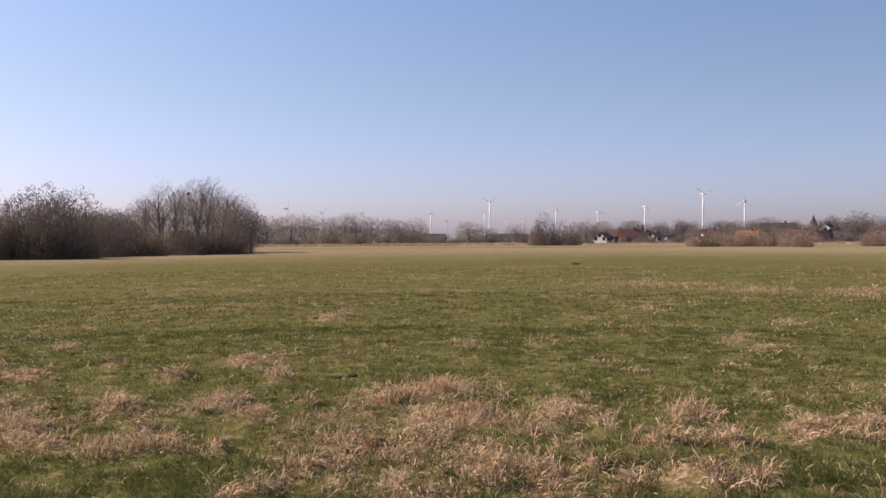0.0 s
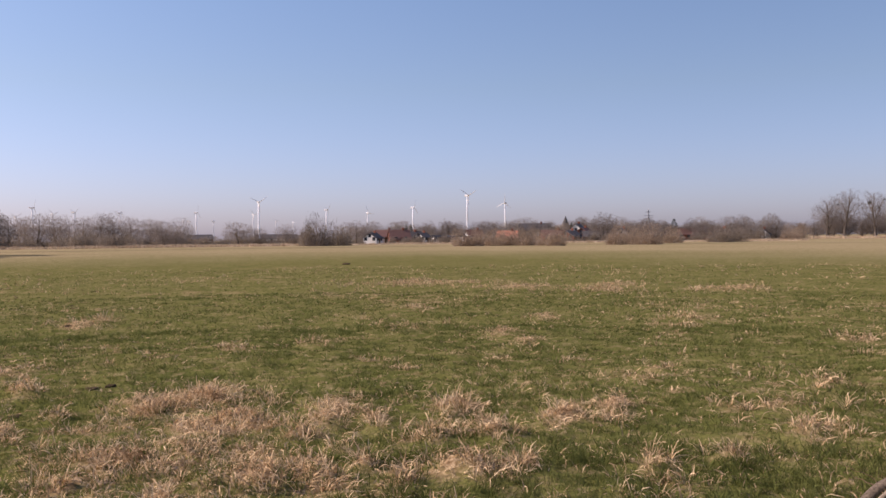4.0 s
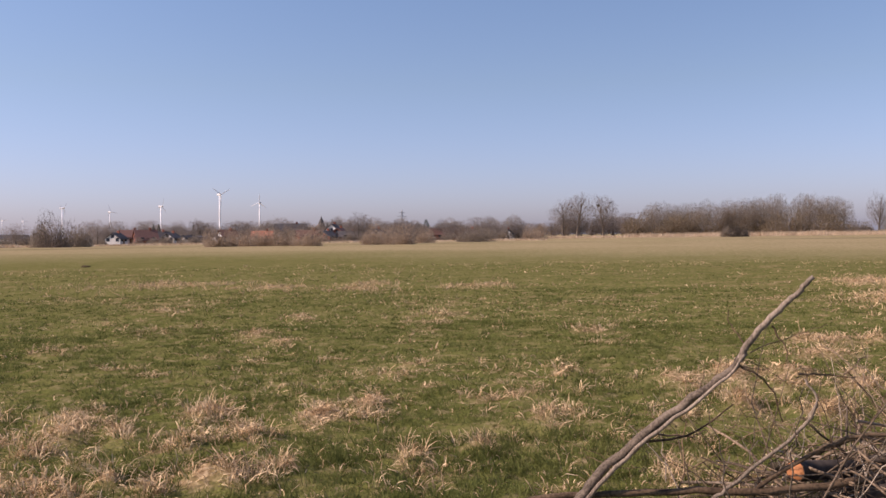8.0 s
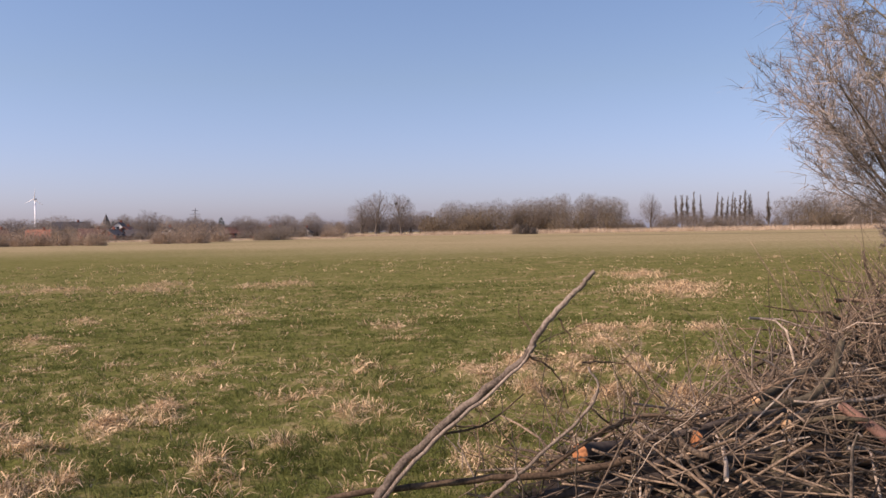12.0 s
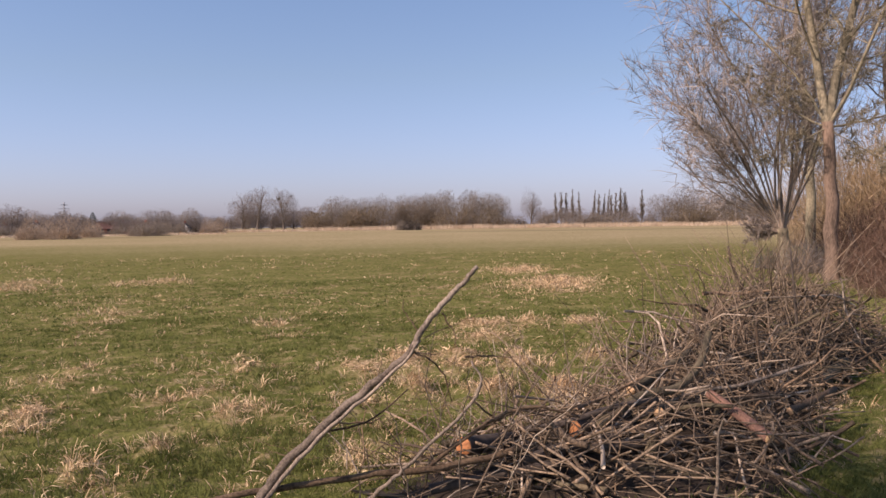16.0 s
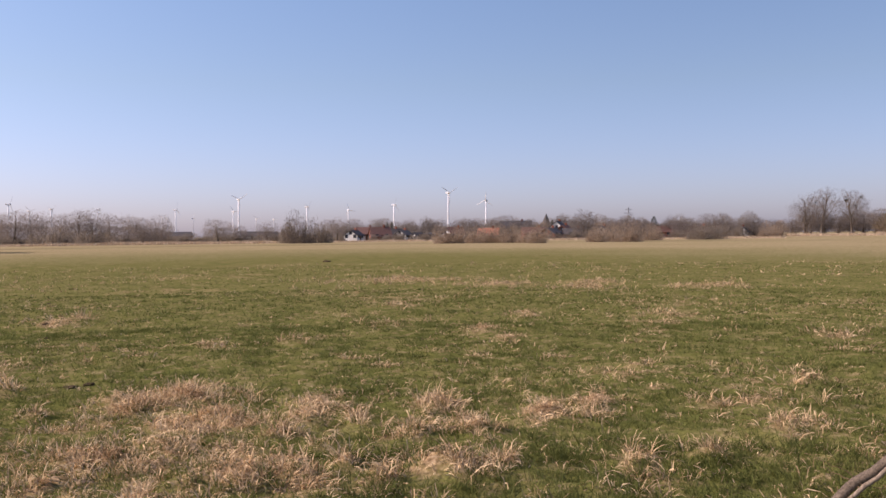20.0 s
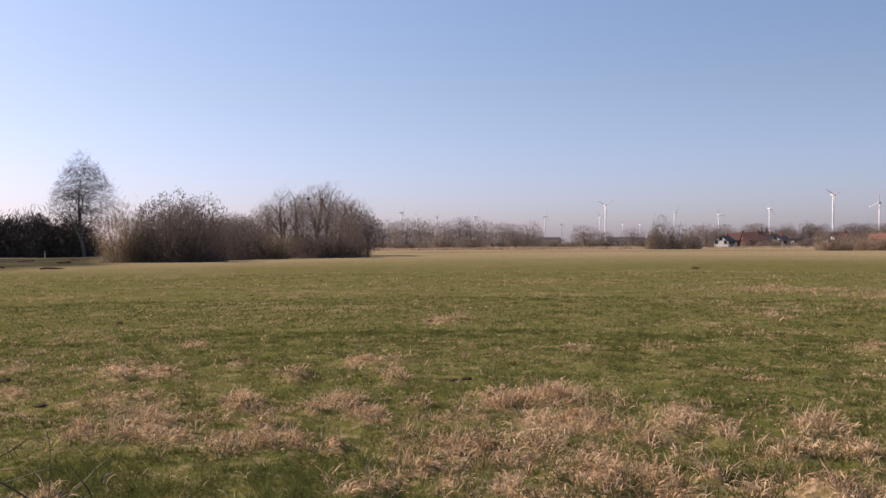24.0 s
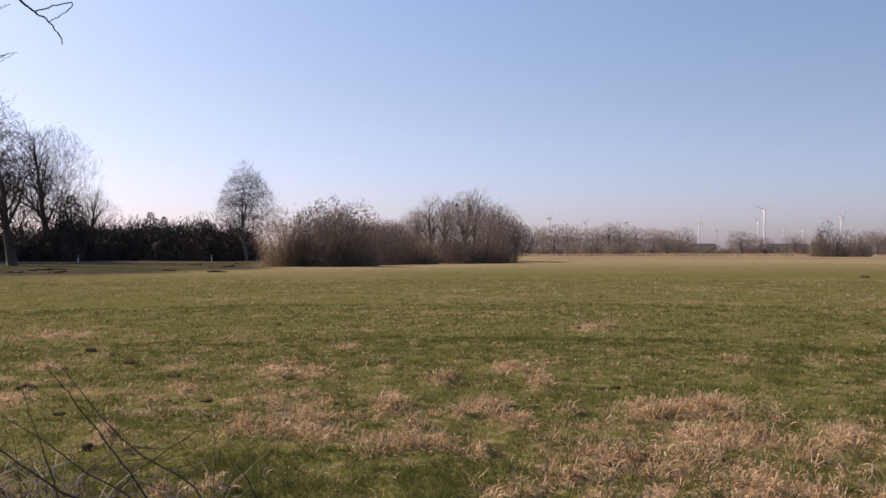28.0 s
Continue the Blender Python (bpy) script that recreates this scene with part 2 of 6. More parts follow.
def plant(meshes, name, label, category, m, group=""):
    ob = new(name)
    ob.empty_display_size = 0.3
    part(meshes[0].name.split(".")[0], meshes[0], ob)
    part(meshes[1].name.split(".")[0], meshes[1], ob)
    ob.matrix_basis = m
    return tagged(ob, label, category, group)


def splinters(base, tip, width, rng):
    """Straight thin triangles, for the finest twigs of far trees."""
    n = len(base)
    side = np.cross(tip - base, rng.normal(size=(n, 3)))
    side *= (np.asarray(width) * 0.5 / (np.linalg.norm(side, axis=1) + 1e-9))[:, None]
    return np.stack([base - side, base + side, tip], 1).reshape(-1, 3), np.arange(3 * n).reshape(-1, 3)


def lumpy(turn, rise, swell, size):
    """How far a lumpy crown reaches in each direction; swell: heading, rise and size of its lumps."""
    reach = np.full(np.shape(turn), size)
    for a, r, push in swell:
        apart = np.cos(rise) * math.cos(r) * np.cos(turn - a) + np.sin(rise) * math.sin(r)
        reach = reach + push * np.exp((apart - 1) * 12)
    return reach


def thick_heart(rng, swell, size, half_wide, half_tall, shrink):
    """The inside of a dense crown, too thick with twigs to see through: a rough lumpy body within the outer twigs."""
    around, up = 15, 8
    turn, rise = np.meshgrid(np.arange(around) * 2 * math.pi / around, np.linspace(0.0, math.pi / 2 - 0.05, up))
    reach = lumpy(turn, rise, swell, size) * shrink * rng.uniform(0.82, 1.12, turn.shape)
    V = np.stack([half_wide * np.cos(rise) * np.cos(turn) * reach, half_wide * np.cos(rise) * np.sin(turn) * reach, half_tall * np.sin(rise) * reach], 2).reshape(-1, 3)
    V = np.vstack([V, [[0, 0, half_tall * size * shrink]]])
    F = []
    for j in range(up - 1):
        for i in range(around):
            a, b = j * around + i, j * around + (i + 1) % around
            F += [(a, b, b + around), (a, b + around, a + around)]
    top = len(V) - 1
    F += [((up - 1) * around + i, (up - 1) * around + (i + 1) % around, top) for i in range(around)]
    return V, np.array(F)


def crown_mesh(fringe, heart, material):
    if heart is not None:
        fringe = (np.vstack([fringe[0], heart[0]]), np.vstack([fringe[1], heart[1] + len(fringe[0])]))
    me = mesh_of("crown", *fringe, material)
    me.polygons.foreach_set("use_smooth", np.ones(len(fringe[1]), dtype=bool))
    return me


def bush_parts(seed, wood, twig, many=2300, lumps=11, width=(0.05, 0.10), shrink=0.0):
    """A rounded leafless bush, 4 m tall and 5 m wide: stems from one foot, a thick heart and a fringe of rods, lumpy in outline."""
    rng = np.random.default_rng(seed)
    stems = []
    for k in range(7):
        a, out = rng.uniform(0, 6.28), rng.uniform(0.3, 1.6)
        foot = np.array([math.cos(a), math.sin(a), 0]) * rng.uniform(0.1, 0.5)
        top = np.array([math.cos(a) * out, math.sin(a) * out, rng.uniform(2.2, 3.4)])
        stems.append((np.array([foot - [0, 0, 0.1], foot * 1.3 + [0, 0, 0.9], top]), np.array([0.07, 0.05, 0.015])))
    swell = [(rng.uniform(0, 6.28), rng.uniform(0.1, 1.4), rng.uniform(0.12, 0.42)) for _ in range(lumps)]
    turn = rng.uniform(0, 6.28, many)
    rise = np.arcsin(rng.uniform(0.0, 1, many))
    reach = lumpy(turn, rise, swell, 0.80)
    edge = np.stack([2.5 * np.cos(rise) * np.cos(turn), 2.5 * np.cos(rise) * np.sin(turn), 3.7 * np.sin(rise)], 1) * reach[:, None]
    tip = edge * (rng.uniform(0.12, 1.0, many) ** 0.5 * rng.uniform(0.92, 1.1, many))[:, None]
    away = tip / (np.linalg.norm(tip, axis=1)[:, None] + 1e-9) + rng.normal(size=(many, 3)) * 0.5 + np.array([0, 0, 0.45])
    away /= np.linalg.norm(away, axis=1)[:, None]
    base = tip - away * rng.uniform(0.3, 0.8, many)[:, None]
    base[:, 2], tip[:, 2] = np.maximum(base[:, 2], 0.0), np.maximum(tip[:, 2], 0.03)
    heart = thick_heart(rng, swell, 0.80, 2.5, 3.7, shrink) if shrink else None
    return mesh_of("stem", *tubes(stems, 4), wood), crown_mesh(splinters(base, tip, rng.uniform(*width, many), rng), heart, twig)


def crown_parts(seed, wood, twig, many=3300, tall=10.0, wide=8.0, low=0.18, stems=1, open_air=0.42, lean=0.1, thick=0.24, hang=0.0, rod=(0.05, 0.12), boughs=(7, 3), fine=(0.03, 0.065), cone=0.0, depth=2):
    """A leafless broadleaf tree: trunk and limbs as tubes, and a hazy crown of fine twigs that fan out from them, in uneven clumps."""
    rng = np.random.default_rng(seed)
    limbs, dump = [], []
    how = dict(levels=[(boughs[0], 34, 0.5, 0.16, 0.05, 0.05), (boughs[1], 34, 0.5, 0.15, 0.06 - 0.2 * hang, 0.09), (0, 30, 0.5, 0.1, 0.05, 0.1)], profile=lambda t: 1.15 - 0.7 * t, thin=0.5, least=0.01, taper=0.1)
    for s in range(stems):
        way = unit(np.array([rng.normal() * lean, rng.normal() * lean, 1.0]))
        foot = np.array([rng.normal() * 0.35 * (stems > 1), rng.normal() * 0.35 * (stems > 1), -0.1])
        grow(rng, foot, way, tall * rng.uniform(0.78, 0.92), thick / math.sqrt(stems), 0, how, limbs, dump)
    V, F, n0 = [], [], 0
    for level, sides in ((0, 6), (1, 4), (2, 4))[:depth + 1]:
        chosen = [(p, r) for p, r, l in limbs if l == level]
        if chosen:
            v, f = tubes(chosen, sides)
            V.append(v), F.append(f + n0)
            n0 += len(v)
    centre, half = tall * (0.5 + low / 2), tall * (0.5 - low / 2)
    n = many * 3
    turn, rise = rng.uniform(0, 6.28, n), np.arcsin(rng.uniform(-1, 1, n))
    swell = [(rng.uniform(0, 6.28), rng.uniform(-0.5, 1.4), rng.uniform(0.06, 0.28)) for _ in range(11)]
    size = lumpy(turn, rise, swell, 0.86)
    deep = rng.uniform(0, 1, n) ** 0.42
    tip = np.stack([wide / 2 * np.cos(rise) * np.cos(turn), wide / 2 * np.cos(rise) * np.sin(turn), half * np.sin(rise)], 1) * (size * deep)[:, None]
    tip[:, :2] *= (1 - cone * (0.35 + np.sin(rise) * size * deep))[:, None]
    tip[:, 2] += centre
    clump = value_noise(tip[:, 0] + 7.3 * tip[:, 2], tip[:, 1] - 5.1 * tip[:, 2], wide * 0.11, seed) * 0.6 + value_noise(tip[:, 0] - 3.3 * tip[:, 2], tip[:, 1] + 2.7 * tip[:, 2], wide * 0.22, seed + 5) * 0.4
    tip = tip[clump > open_air][:many]
    n = len(tip)
    away = tip - np.array([0, 0, tall * low * 0.6])
    away /= np.linalg.norm(away, axis=1)[:, None] + 1e-9
    away = away + rng.normal(size=(n, 3)) * 0.6 + np.array([0, 0, 0.05])
    away /= np.linalg.norm(away, axis=1)[:, None]
    if hang:
        away = away * (1 - hang) + np.array([0, 0, -hang])
    base = tip - away * rng.uniform(*rod, n)[:, None] * tall
    base[:, 2] = np.maximum(base[:, 2], 0.02)
    tip[:, 2] = np.maximum(tip[:, 2], 0.05)
    return mesh_of("trunk", np.concatenate(V), np.concatenate(F), wood), crown_mesh(splinters(base, tip, rng.uniform(*fine, n) * tall / 10, rng), None, twig)


POPLAR = dict(height=17, radius=0.16, levels=[(30, 16, 0.2, 0.1, 0.03, 0.012), (7, 20, 0.5, 0.15, 0.15, 0.06)],
              profile=lambda t: 1.05 - 0.8 * t, twigs=12, fan=0.15, droop=0.7, width=0.06, reach=1.5, least=0.02, taper=0.1)


# ---- the meadow ----
# patches of dead grass: heading, distance, half width across the view from the standpoint, half depth along it
DRY_FRONT = [
    (-1.3, 8.9, 0.55, 0.61), (0.5, 7.6, 0.37, 0.59), (-3.6, 8.5, 0.22, 0.36), (-1.0, 6.7, 0.26, 0.34), (-7.0, 6.5, 0.42, 0.40), (-8.5, 6.0, 0.27, 0.24), (-3.6, 6.2, 0.22, 0.25), (-12.5, 5.6, 0.20, 0.29),
    (-2.5, 5.4, 0.19, 0.20), (3.1, 5.8, 0.34, 0.41), (6.5, 5.5, 0.21, 0.28), (7.6, 7.9, 0.25, 0.53), (10.5, 7.6, 0.15, 0.29), (-7.0, 5.5, 0.16, 0.15), (5.4, 7.0, 0.17, 0.21), (14.8, 6.9, 0.24, 0.24),
    (18.3, 7.1, 0.16, 0.29), (23.2, 7.8, 0.17, 0.37), (26.0, 8.3, 0.18, 0.39), (16.2, 5.8, 0.26, 0.22), (12.3, 5.6, 0.13, 0.28), (20.3, 5.9, 0.16, 0.25), (15.9, 8.0, 0.20, 0.37), (9.8, 5.9, 0.11, 0.20)]
DRY_WEST = [
    (-26.1, 7.8, 0.25, 0.47), (-24.5, 7.2, 0.24, 0.24), (-21.0, 6.9, 0.40, 0.21), (-17.7, 7.1, 0.15, 0.33), (-14.7, 6.8, 0.07, 0.15), (-20.7, 8.7, 0.21, 0.36), (-14.2, 8.8, 0.19, 0.42), (-13.1, 8.1, 0.26, 0.19),
    (-12.4, 11.6, 0.33, 0.73), (-17.3, 10.4, 0.14, 0.32), (-25.4, 11.1, 0.24, 0.52), (-26.8, 10.1, 0.11, 0.23), (-21.0, 11.7, 0.16, 0.35), (-10.8, 10.2, 0.17, 0.38), (-8.0, 17.6, 0.43, 0.78), (-6.5, 18.3, 0.21, 0.47),
    (-19.7, 7.7, 0.12, 0.21), (-23.5, 14.2, 0.26, 0.39), (-15.9, 8.3, 0.11, 0.17), (-9.2, 8.7, 0.15, 0.22)]
DRY_MID = [
    (1.3, 13.0, 0.24, 0.50), (12.7, 15.7, 0.52, 0.71), (19.0, 14.7, 0.29, 0.64), (20.6, 13.2, 0.29, 0.49), (21.9, 17.4, 0.21, 0.47), (16.2, 12.0, 0.18, 0.40), (13.4, 30.5, 1.94, 1.54), (20.3, 27.8, 1.19, 1.53),
    (26.3, 29.0, 0.61, 1.28), (13.4, 19.5, 0.35, 0.63), (6.5, 13.5, 0.21, 0.46), (-3.2, 12.2, 0.16, 0.31)]
DRY_MID8 = [
    (41.0, 14.3, 0.41, 0.77), (18.8, 14.2, 0.33, 0.67), (22.1, 16.9, 0.20, 0.43), (31.7, 17.5, 0.39, 0.86), (28.7, 10.4, 0.16, 0.36), (35.8, 9.6, 0.15, 0.27), (38.8, 10.2, 0.19, 0.31), (26.2, 7.8, 0.14, 0.31),
    (23.2, 7.6, 0.10, 0.22), (38.4, 7.6, 0.19, 0.27), (40.2, 6.1, 0.07, 0.15), (29.2, 6.2, 0.14, 0.29), (33.5, 6.6, 0.16, 0.21), (42.4, 6.7, 0.10, 0.21), (26.7, 5.5, 0.08, 0.13), (15.1, 5.9, 0.18, 0.25),
    (5.6, 6.1, 0.20, 0.32), (33.6, 26.8, 1.05, 1.21), (25.8, 26.2, 0.85, 1.44)]
DRY_EAST = [
    (59.5, 22.7, 1.06, 2.33), (54.7, 13.5, 0.49, 0.70), (58.0, 13.8, 0.36, 0.73), (61.3, 13.9, 0.27, 0.59), (56.9, 9.8, 0.29, 0.65), (46.7, 9.6, 0.24, 0.51), (49.7, 9.9, 0.36, 0.59), (53.1, 9.8, 0.30, 0.65),
    (55.0, 11.9, 0.47, 0.54), (62.0, 10.3, 0.23, 0.50), (59.8, 8.1, 0.18, 0.36), (55.3, 8.2, 0.21, 0.29), (50.1, 8.2, 0.16, 0.26), (57.3, 29.9, 0.78, 1.72)]
DRY_SPARSE = [
    (42.0, 12.9, 0.38, 0.49), (39.0, 9.7, 0.22, 0.27), (36.2, 9.0, 0.16, 0.23), (37.9, 7.4, 0.21, 0.25), (42.6, 6.7, 0.10, 0.19), (28.2, 9.9, 0.17, 0.34), (26.0, 8.0, 0.16, 0.32), (30.7, 5.8, 0.13, 0.16),
    (39.6, 5.9, 0.09, 0.13)]
DRY_ROAD = [
    (-28.4, 11.3, 0.28, 0.61), (-27.3, 9.5, 0.28, 0.34), (-33.8, 10.4, 0.24, 0.35), (-36.2, 9.5, 0.14, 0.31), (-28.1, 7.7, 0.37, 0.32), (-30.3, 7.9, 0.14, 0.23), (-25.1, 7.6, 0.09, 0.20), (-21.4, 7.1, 0.26, 0.24),
    (-20.7, 9.0, 0.20, 0.31), (-44.4, 10.1, 0.26, 0.58), (-45.7, 10.6, 0.11, 0.25), (-45.0, 6.3, 0.18, 0.24), (-32.4, 5.9, 0.10, 0.22), (-38.6, 7.8, 0.11, 0.23), (-40.9, 17.5, 0.53, 0.60), (-34.9, 5.8, 0.18, 0.12),
    (-30.6, 9.3, 0.14, 0.21), (-42.2, 13.0, 0.28, 0.33)]
PATCHES = [(*polar(a, d)[:2], math.sin(radians(a)), math.cos(radians(a)), across, along, much) for some, much in ((DRY_FRONT, 1.0), (DRY_WEST, 0.95), (DRY_MID, 0.62), (DRY_MID8, 0.66), (DRY_EAST, 1.05), (DRY_SPARSE, 0.6), (DRY_ROAD, 0.95))
           for a, d, across, along in some]


def mats_at(x, y):
    """How thick the mats of dead grass lie at a place, 0 to 1, with ragged edges and green gaps."""
    wild = value_noise(x, y, 0.30, 3)
    gaps = value_noise(x, y, 0.17, 4)
    reach = np.hypot(x, y)
    much = np.zeros_like(x)
    for px, py, fx, fy, across, along, most in PATCHES:
        near = np.abs(reach - math.hypot(px, py)) < 3 * along + 0.5
        if not near.any():
            continue
        dx, dy = x[near] - px, y[near] - py
        q = ((dx * fy - dy * fx) / across) ** 2 + ((dx * fx + dy * fy) / along) ** 2
        much[near] = np.maximum(much[near], most * np.exp(-q * (0.3 + 0.9 * wild[near])) * (0.4 + 0.95 * gaps[near]))
    return much


def litter_at(x, y):
    """The mats, and small scraps between them."""
    loose = value_noise(x, y, 0.33, 7) * 0.6 + value_noise(x, y, 2.6, 8) * 0.4
    much = np.maximum(mats_at(x, y), np.clip((loose - 0.64) * 4.0, 0, 0.55))
    return much * np.clip(1.25 - np.hypot(x, y) / 120, 0.0, 1)


def straw_at(x, y):
    """Where the whole meadow turns straw-coloured: far out, by degrees."""
    d, head = np.hypot(x, y), np.degrees(np.arctan2(x, y))
    edge = 48 - 18 * np.clip((head - 8) / 45, 0, 1) - 10 * np.clip((-head - 2) / 22, 0, 1) + 16 * value_noise(x, y, 18, 11) + 6 * value_noise(x, y, 5, 13)
    band = value_noise(x, y, 9.0, 12) * 0.3
    return np.clip((d - edge) / (58 - 26 * np.clip((-head - 2) / 22, 0, 1)), 0, 1) * (0.72 + band)


def dryness(x, y):
    return np.maximum(litter_at(x, y), straw_at(x, y))


def bare_and_shaded(x, y):
    """Where worn grey-brown ground shows: the road's bank in the west, with its slope's shade painted in, a far track
    and a shallow ditch across the far meadow.
    """
    d, head = np.hypot(x, y), np.degrees(np.arctan2(x, y))
    edge = 48 + 0.9 * np.maximum(head + 48, -6) + 8 * value_noise(x, y, 9, 51)
    bank = np.clip((d - edge) / 8, 0, 1) * np.clip((-27 - head) / 3, 0, 1) * np.clip((131 - d) / 3, 0, 1) * np.clip(0.7 + 0.6 * value_noise(x, y, 5, 52), 0, 1)
    ditch = np.exp(-((d - 168 - 10 * np.sin(np.radians(head * 3))) / 5) ** 2) * np.clip((head + 14) / 4, 0, 1) * np.clip((44 - head) / 4, 0, 1)
    track = np.exp(-((d - 205) / 9) ** 2) * np.clip((head - 46) / 8, 0, 1)
    return np.maximum(bank, 0.75 * np.maximum(ditch, track) * (0.5 + 0.5 * value_noise(x, y, 14, 53)))


def height(x, y):
    """The lie of the land: hoof-pocked turf, raised a little where dead grass is matted."""
    d = np.hypot(x, y)
    z = (value_noise(x, y, 1.7, 21) - 0.5) * 0.05 + (value_noise(x, y, 0.24, 22) - 0.5) * 0.035
    z -= np.clip(0.24 - value_noise(x, y, 0.20, 23), 0, 1) * 0.22
    z += mats_at(x, y) * (0.03 + 0.09 * value_noise(x, y, 0.21, 24))
    return z * np.clip(d / 4, 0, 1) * np.clip(1.6 - d / 150, 0, 1)


heads = np.concatenate([np.arange(-64, 96, 0.5), np.arange(96, 296, 4.0)])
rings = np.concatenate([[0.6, 1.5, 2.5, 3.4], np.geomspace(4, 60, 150), np.geomspace(62, 900, 56), np.geomspace(1000, 4900, 10)])
ang, rad = np.meshgrid(np.radians(heads), rings)
gx, gy = (rad * np.sin(ang)).ravel(), (rad * np.cos(ang)).ravel()
n_h, n_r = len(heads), len(rings)
verts = np.stack([gx, gy, height(gx, gy)], 1)
verts = np.vstack([verts, [[0, 0, 0]]])
a = (np.arange(n_r - 1)[:, None] * n_h + np.arange(n_h)[None]).ravel()
b = (np.arange(n_r - 1)[:, None] * n_h + (np.arange(n_h)[None] + 1) % n_h).ravel()
quads = np.stack([a, a + n_h, b + n_h, b], 1)
centre = len(verts) - 1
inner = np.array([[centre, 2 * k, 2 * k + 1, (2 * k + 2) % n_h] for k in range(n_h // 2)])
quads = np.vstack([quads, inner])


def meadow_matter():
    m = bpy.data.materials.new("meadow")
    m.use_nodes = True
    nodes, links = m.node_tree.nodes, m.node_tree.links
    surf = nodes["Principled BSDF"]
    surf.inputs["Roughness"].default_value = 0.95
    surf.inputs["Specular IOR Level"].default_value = 0.0
    place = nodes.new("ShaderNodeTexCoord")

    def speckle(scale, detail=4):
        n = nodes.new("ShaderNodeTexNoise")
        n.inputs["Scale"].default_value, n.inputs["Detail"].default_value = scale, detail
        links.new(place.outputs["Object"], n.inputs["Vector"])
        return n.outputs["Fac"]

    def ramp(fac, stops):
        r = nodes.new("ShaderNodeValToRGB")
        els = r.color_ramp.elements
        while len(els) < len(stops):
            els.new(0.5)
        for e, (at, col) in zip(els, stops):
            e.position, e.color = at, (*col, 1)
        links.new(fac, r.inputs["Fac"])
        return r.outputs["Color"]

    def mixed(fac, one, two, kind="MIX"):
        x = nodes.new("ShaderNodeMix")
        x.data_type, x.blend_type = "RGBA", kind
        links.new(fac, x.inputs[0])
        links.new(one, x.inputs[6])
        links.new(two, x.inputs[7])
        return x.outputs[2]

    def sums(op, one, two):
        s = nodes.new("ShaderNodeMath")
        s.operation = op
        s.use_clamp = True
        for k, v in enumerate((one, two)):
            if isinstance(v, float):
                s.inputs[k].default_value = v
            else:
                links.new(v, s.inputs[k])
        return s.outputs[0]

    green = ramp(speckle(0.8, 5), [(0.30, (0.098, 0.108, 0.031)), (0.52, (0.136, 0.138, 0.043)), (0.72, (0.19, 0.172, 0.066))])
    blades = ramp(speckle(38, 3), [(0.30, (0.62, 0.62, 0.62)), (0.65, (1.18, 1.18, 1.15))])
    green = mixed(sums("ADD", 1.0, 0.0), green, blades, "MULTIPLY")
    # dark spots put the shade and soil of hoof hollows into the colour
    shaded_pits = ramp(speckle(5.5, 2), [(0.29, (0.42, 0.39, 0.33)), (0.36, (1.0, 1.0, 1.0))])
    green = mixed(sums("ADD", 1.0, 0.0), green, shaded_pits, "MULTIPLY")
    straw = ramp(speckle(2.2), [(0.3, (0.22, 0.175, 0.090)), (0.5, (0.32, 0.258, 0.145)), (0.7, (0.43, 0.345, 0.21))])
    dry = nodes.new("ShaderNodeAttribute")
    dry.attribute_name = "dry"
    rough_edge = nodes.new("ShaderNodeMapRange")
    rough_edge.inputs["From Min"].default_value, rough_edge.inputs["From Max"].default_value = 0.30, 0.70
    rough_edge.inputs["To Min"].default_value, rough_edge.inputs["To Max"].default_value = -0.35, 0.35
    links.new(speckle(6, 5), rough_edge.inputs["Value"])
    share = sums("ADD", dry.outputs["Fac"], rough_edge.outputs["Result"])
    # dark grey-brown soil; on the west bank it also carries the slope's shade
    earth_and_shade = ramp(speckle(1.7), [(0.35, (0.034, 0.034, 0.020)), (0.65, (0.090, 0.084, 0.052))])
    bare = nodes.new("ShaderNodeAttribute")
    bare.attribute_name = "bare"
    litter = nodes.new("ShaderNodeAttribute")
    litter.attribute_name = "litter"
    thatch = ramp(speckle(24, 4), [(0.32, (0.16, 0.102, 0.053)), (0.5, (0.32, 0.215, 0.118)), (0.68, (0.52, 0.385, 0.235))])
    matted = sums("ADD", litter.outputs["Fac"], rough_edge.outputs["Result"])
    links.new(mixed(bare.outputs["Fac"], mixed(matted, mixed(share, green, straw), thatch), earth_and_shade), surf.inputs["Base Color"])
    relief = nodes.new("ShaderNodeBump")
    relief.inputs["Strength"].default_value, relief.inputs["Distance"].default_value = 0.6, 0.05
    links.new(speckle(14, 5), relief.inputs["Height"])
    links.new(relief.outputs["Normal"], surf.inputs["Normal"])
    return m


MEADOW = meadow_matter()
ground_mesh = mesh_of("ground", verts, quads, MEADOW)
layer = ground_mesh.attributes.new("dry", "FLOAT", "POINT")
layer.data.foreach_set("value", np.append(straw_at(gx, gy), 0.0).astype(np.float32))
layer = ground_mesh.attributes.new("litter", "FLOAT", "POINT")
layer.data.foreach_set("value", np.append(np.clip((litter_at(gx, gy) - 0.22) * 1.5, 0, 1), 0.0).astype(np.float32))
layer = ground_mesh.attributes.new("bare", "FLOAT", "POINT")
layer.data.foreach_set("value", np.append(bare_and_shaded(gx, gy), 0.0).astype(np.float32))
ground_mesh.polygons.foreach_set("use_smooth", np.ones(len(quads), dtype=bool))
tagged(new("ground", ground_mesh), "flat spring meadow with short green grass and straw patches", "meadow", kind="structure")


def scatter(rng, n, near, far, west=-56, east=86):
    """n places in a sector of rings."""
    head = np.radians(rng.uniform(west, east, n))
    d = np.sqrt(rng.uniform(near ** 2, far ** 2, n))
    return d * np.sin(head), d * np.cos(head)


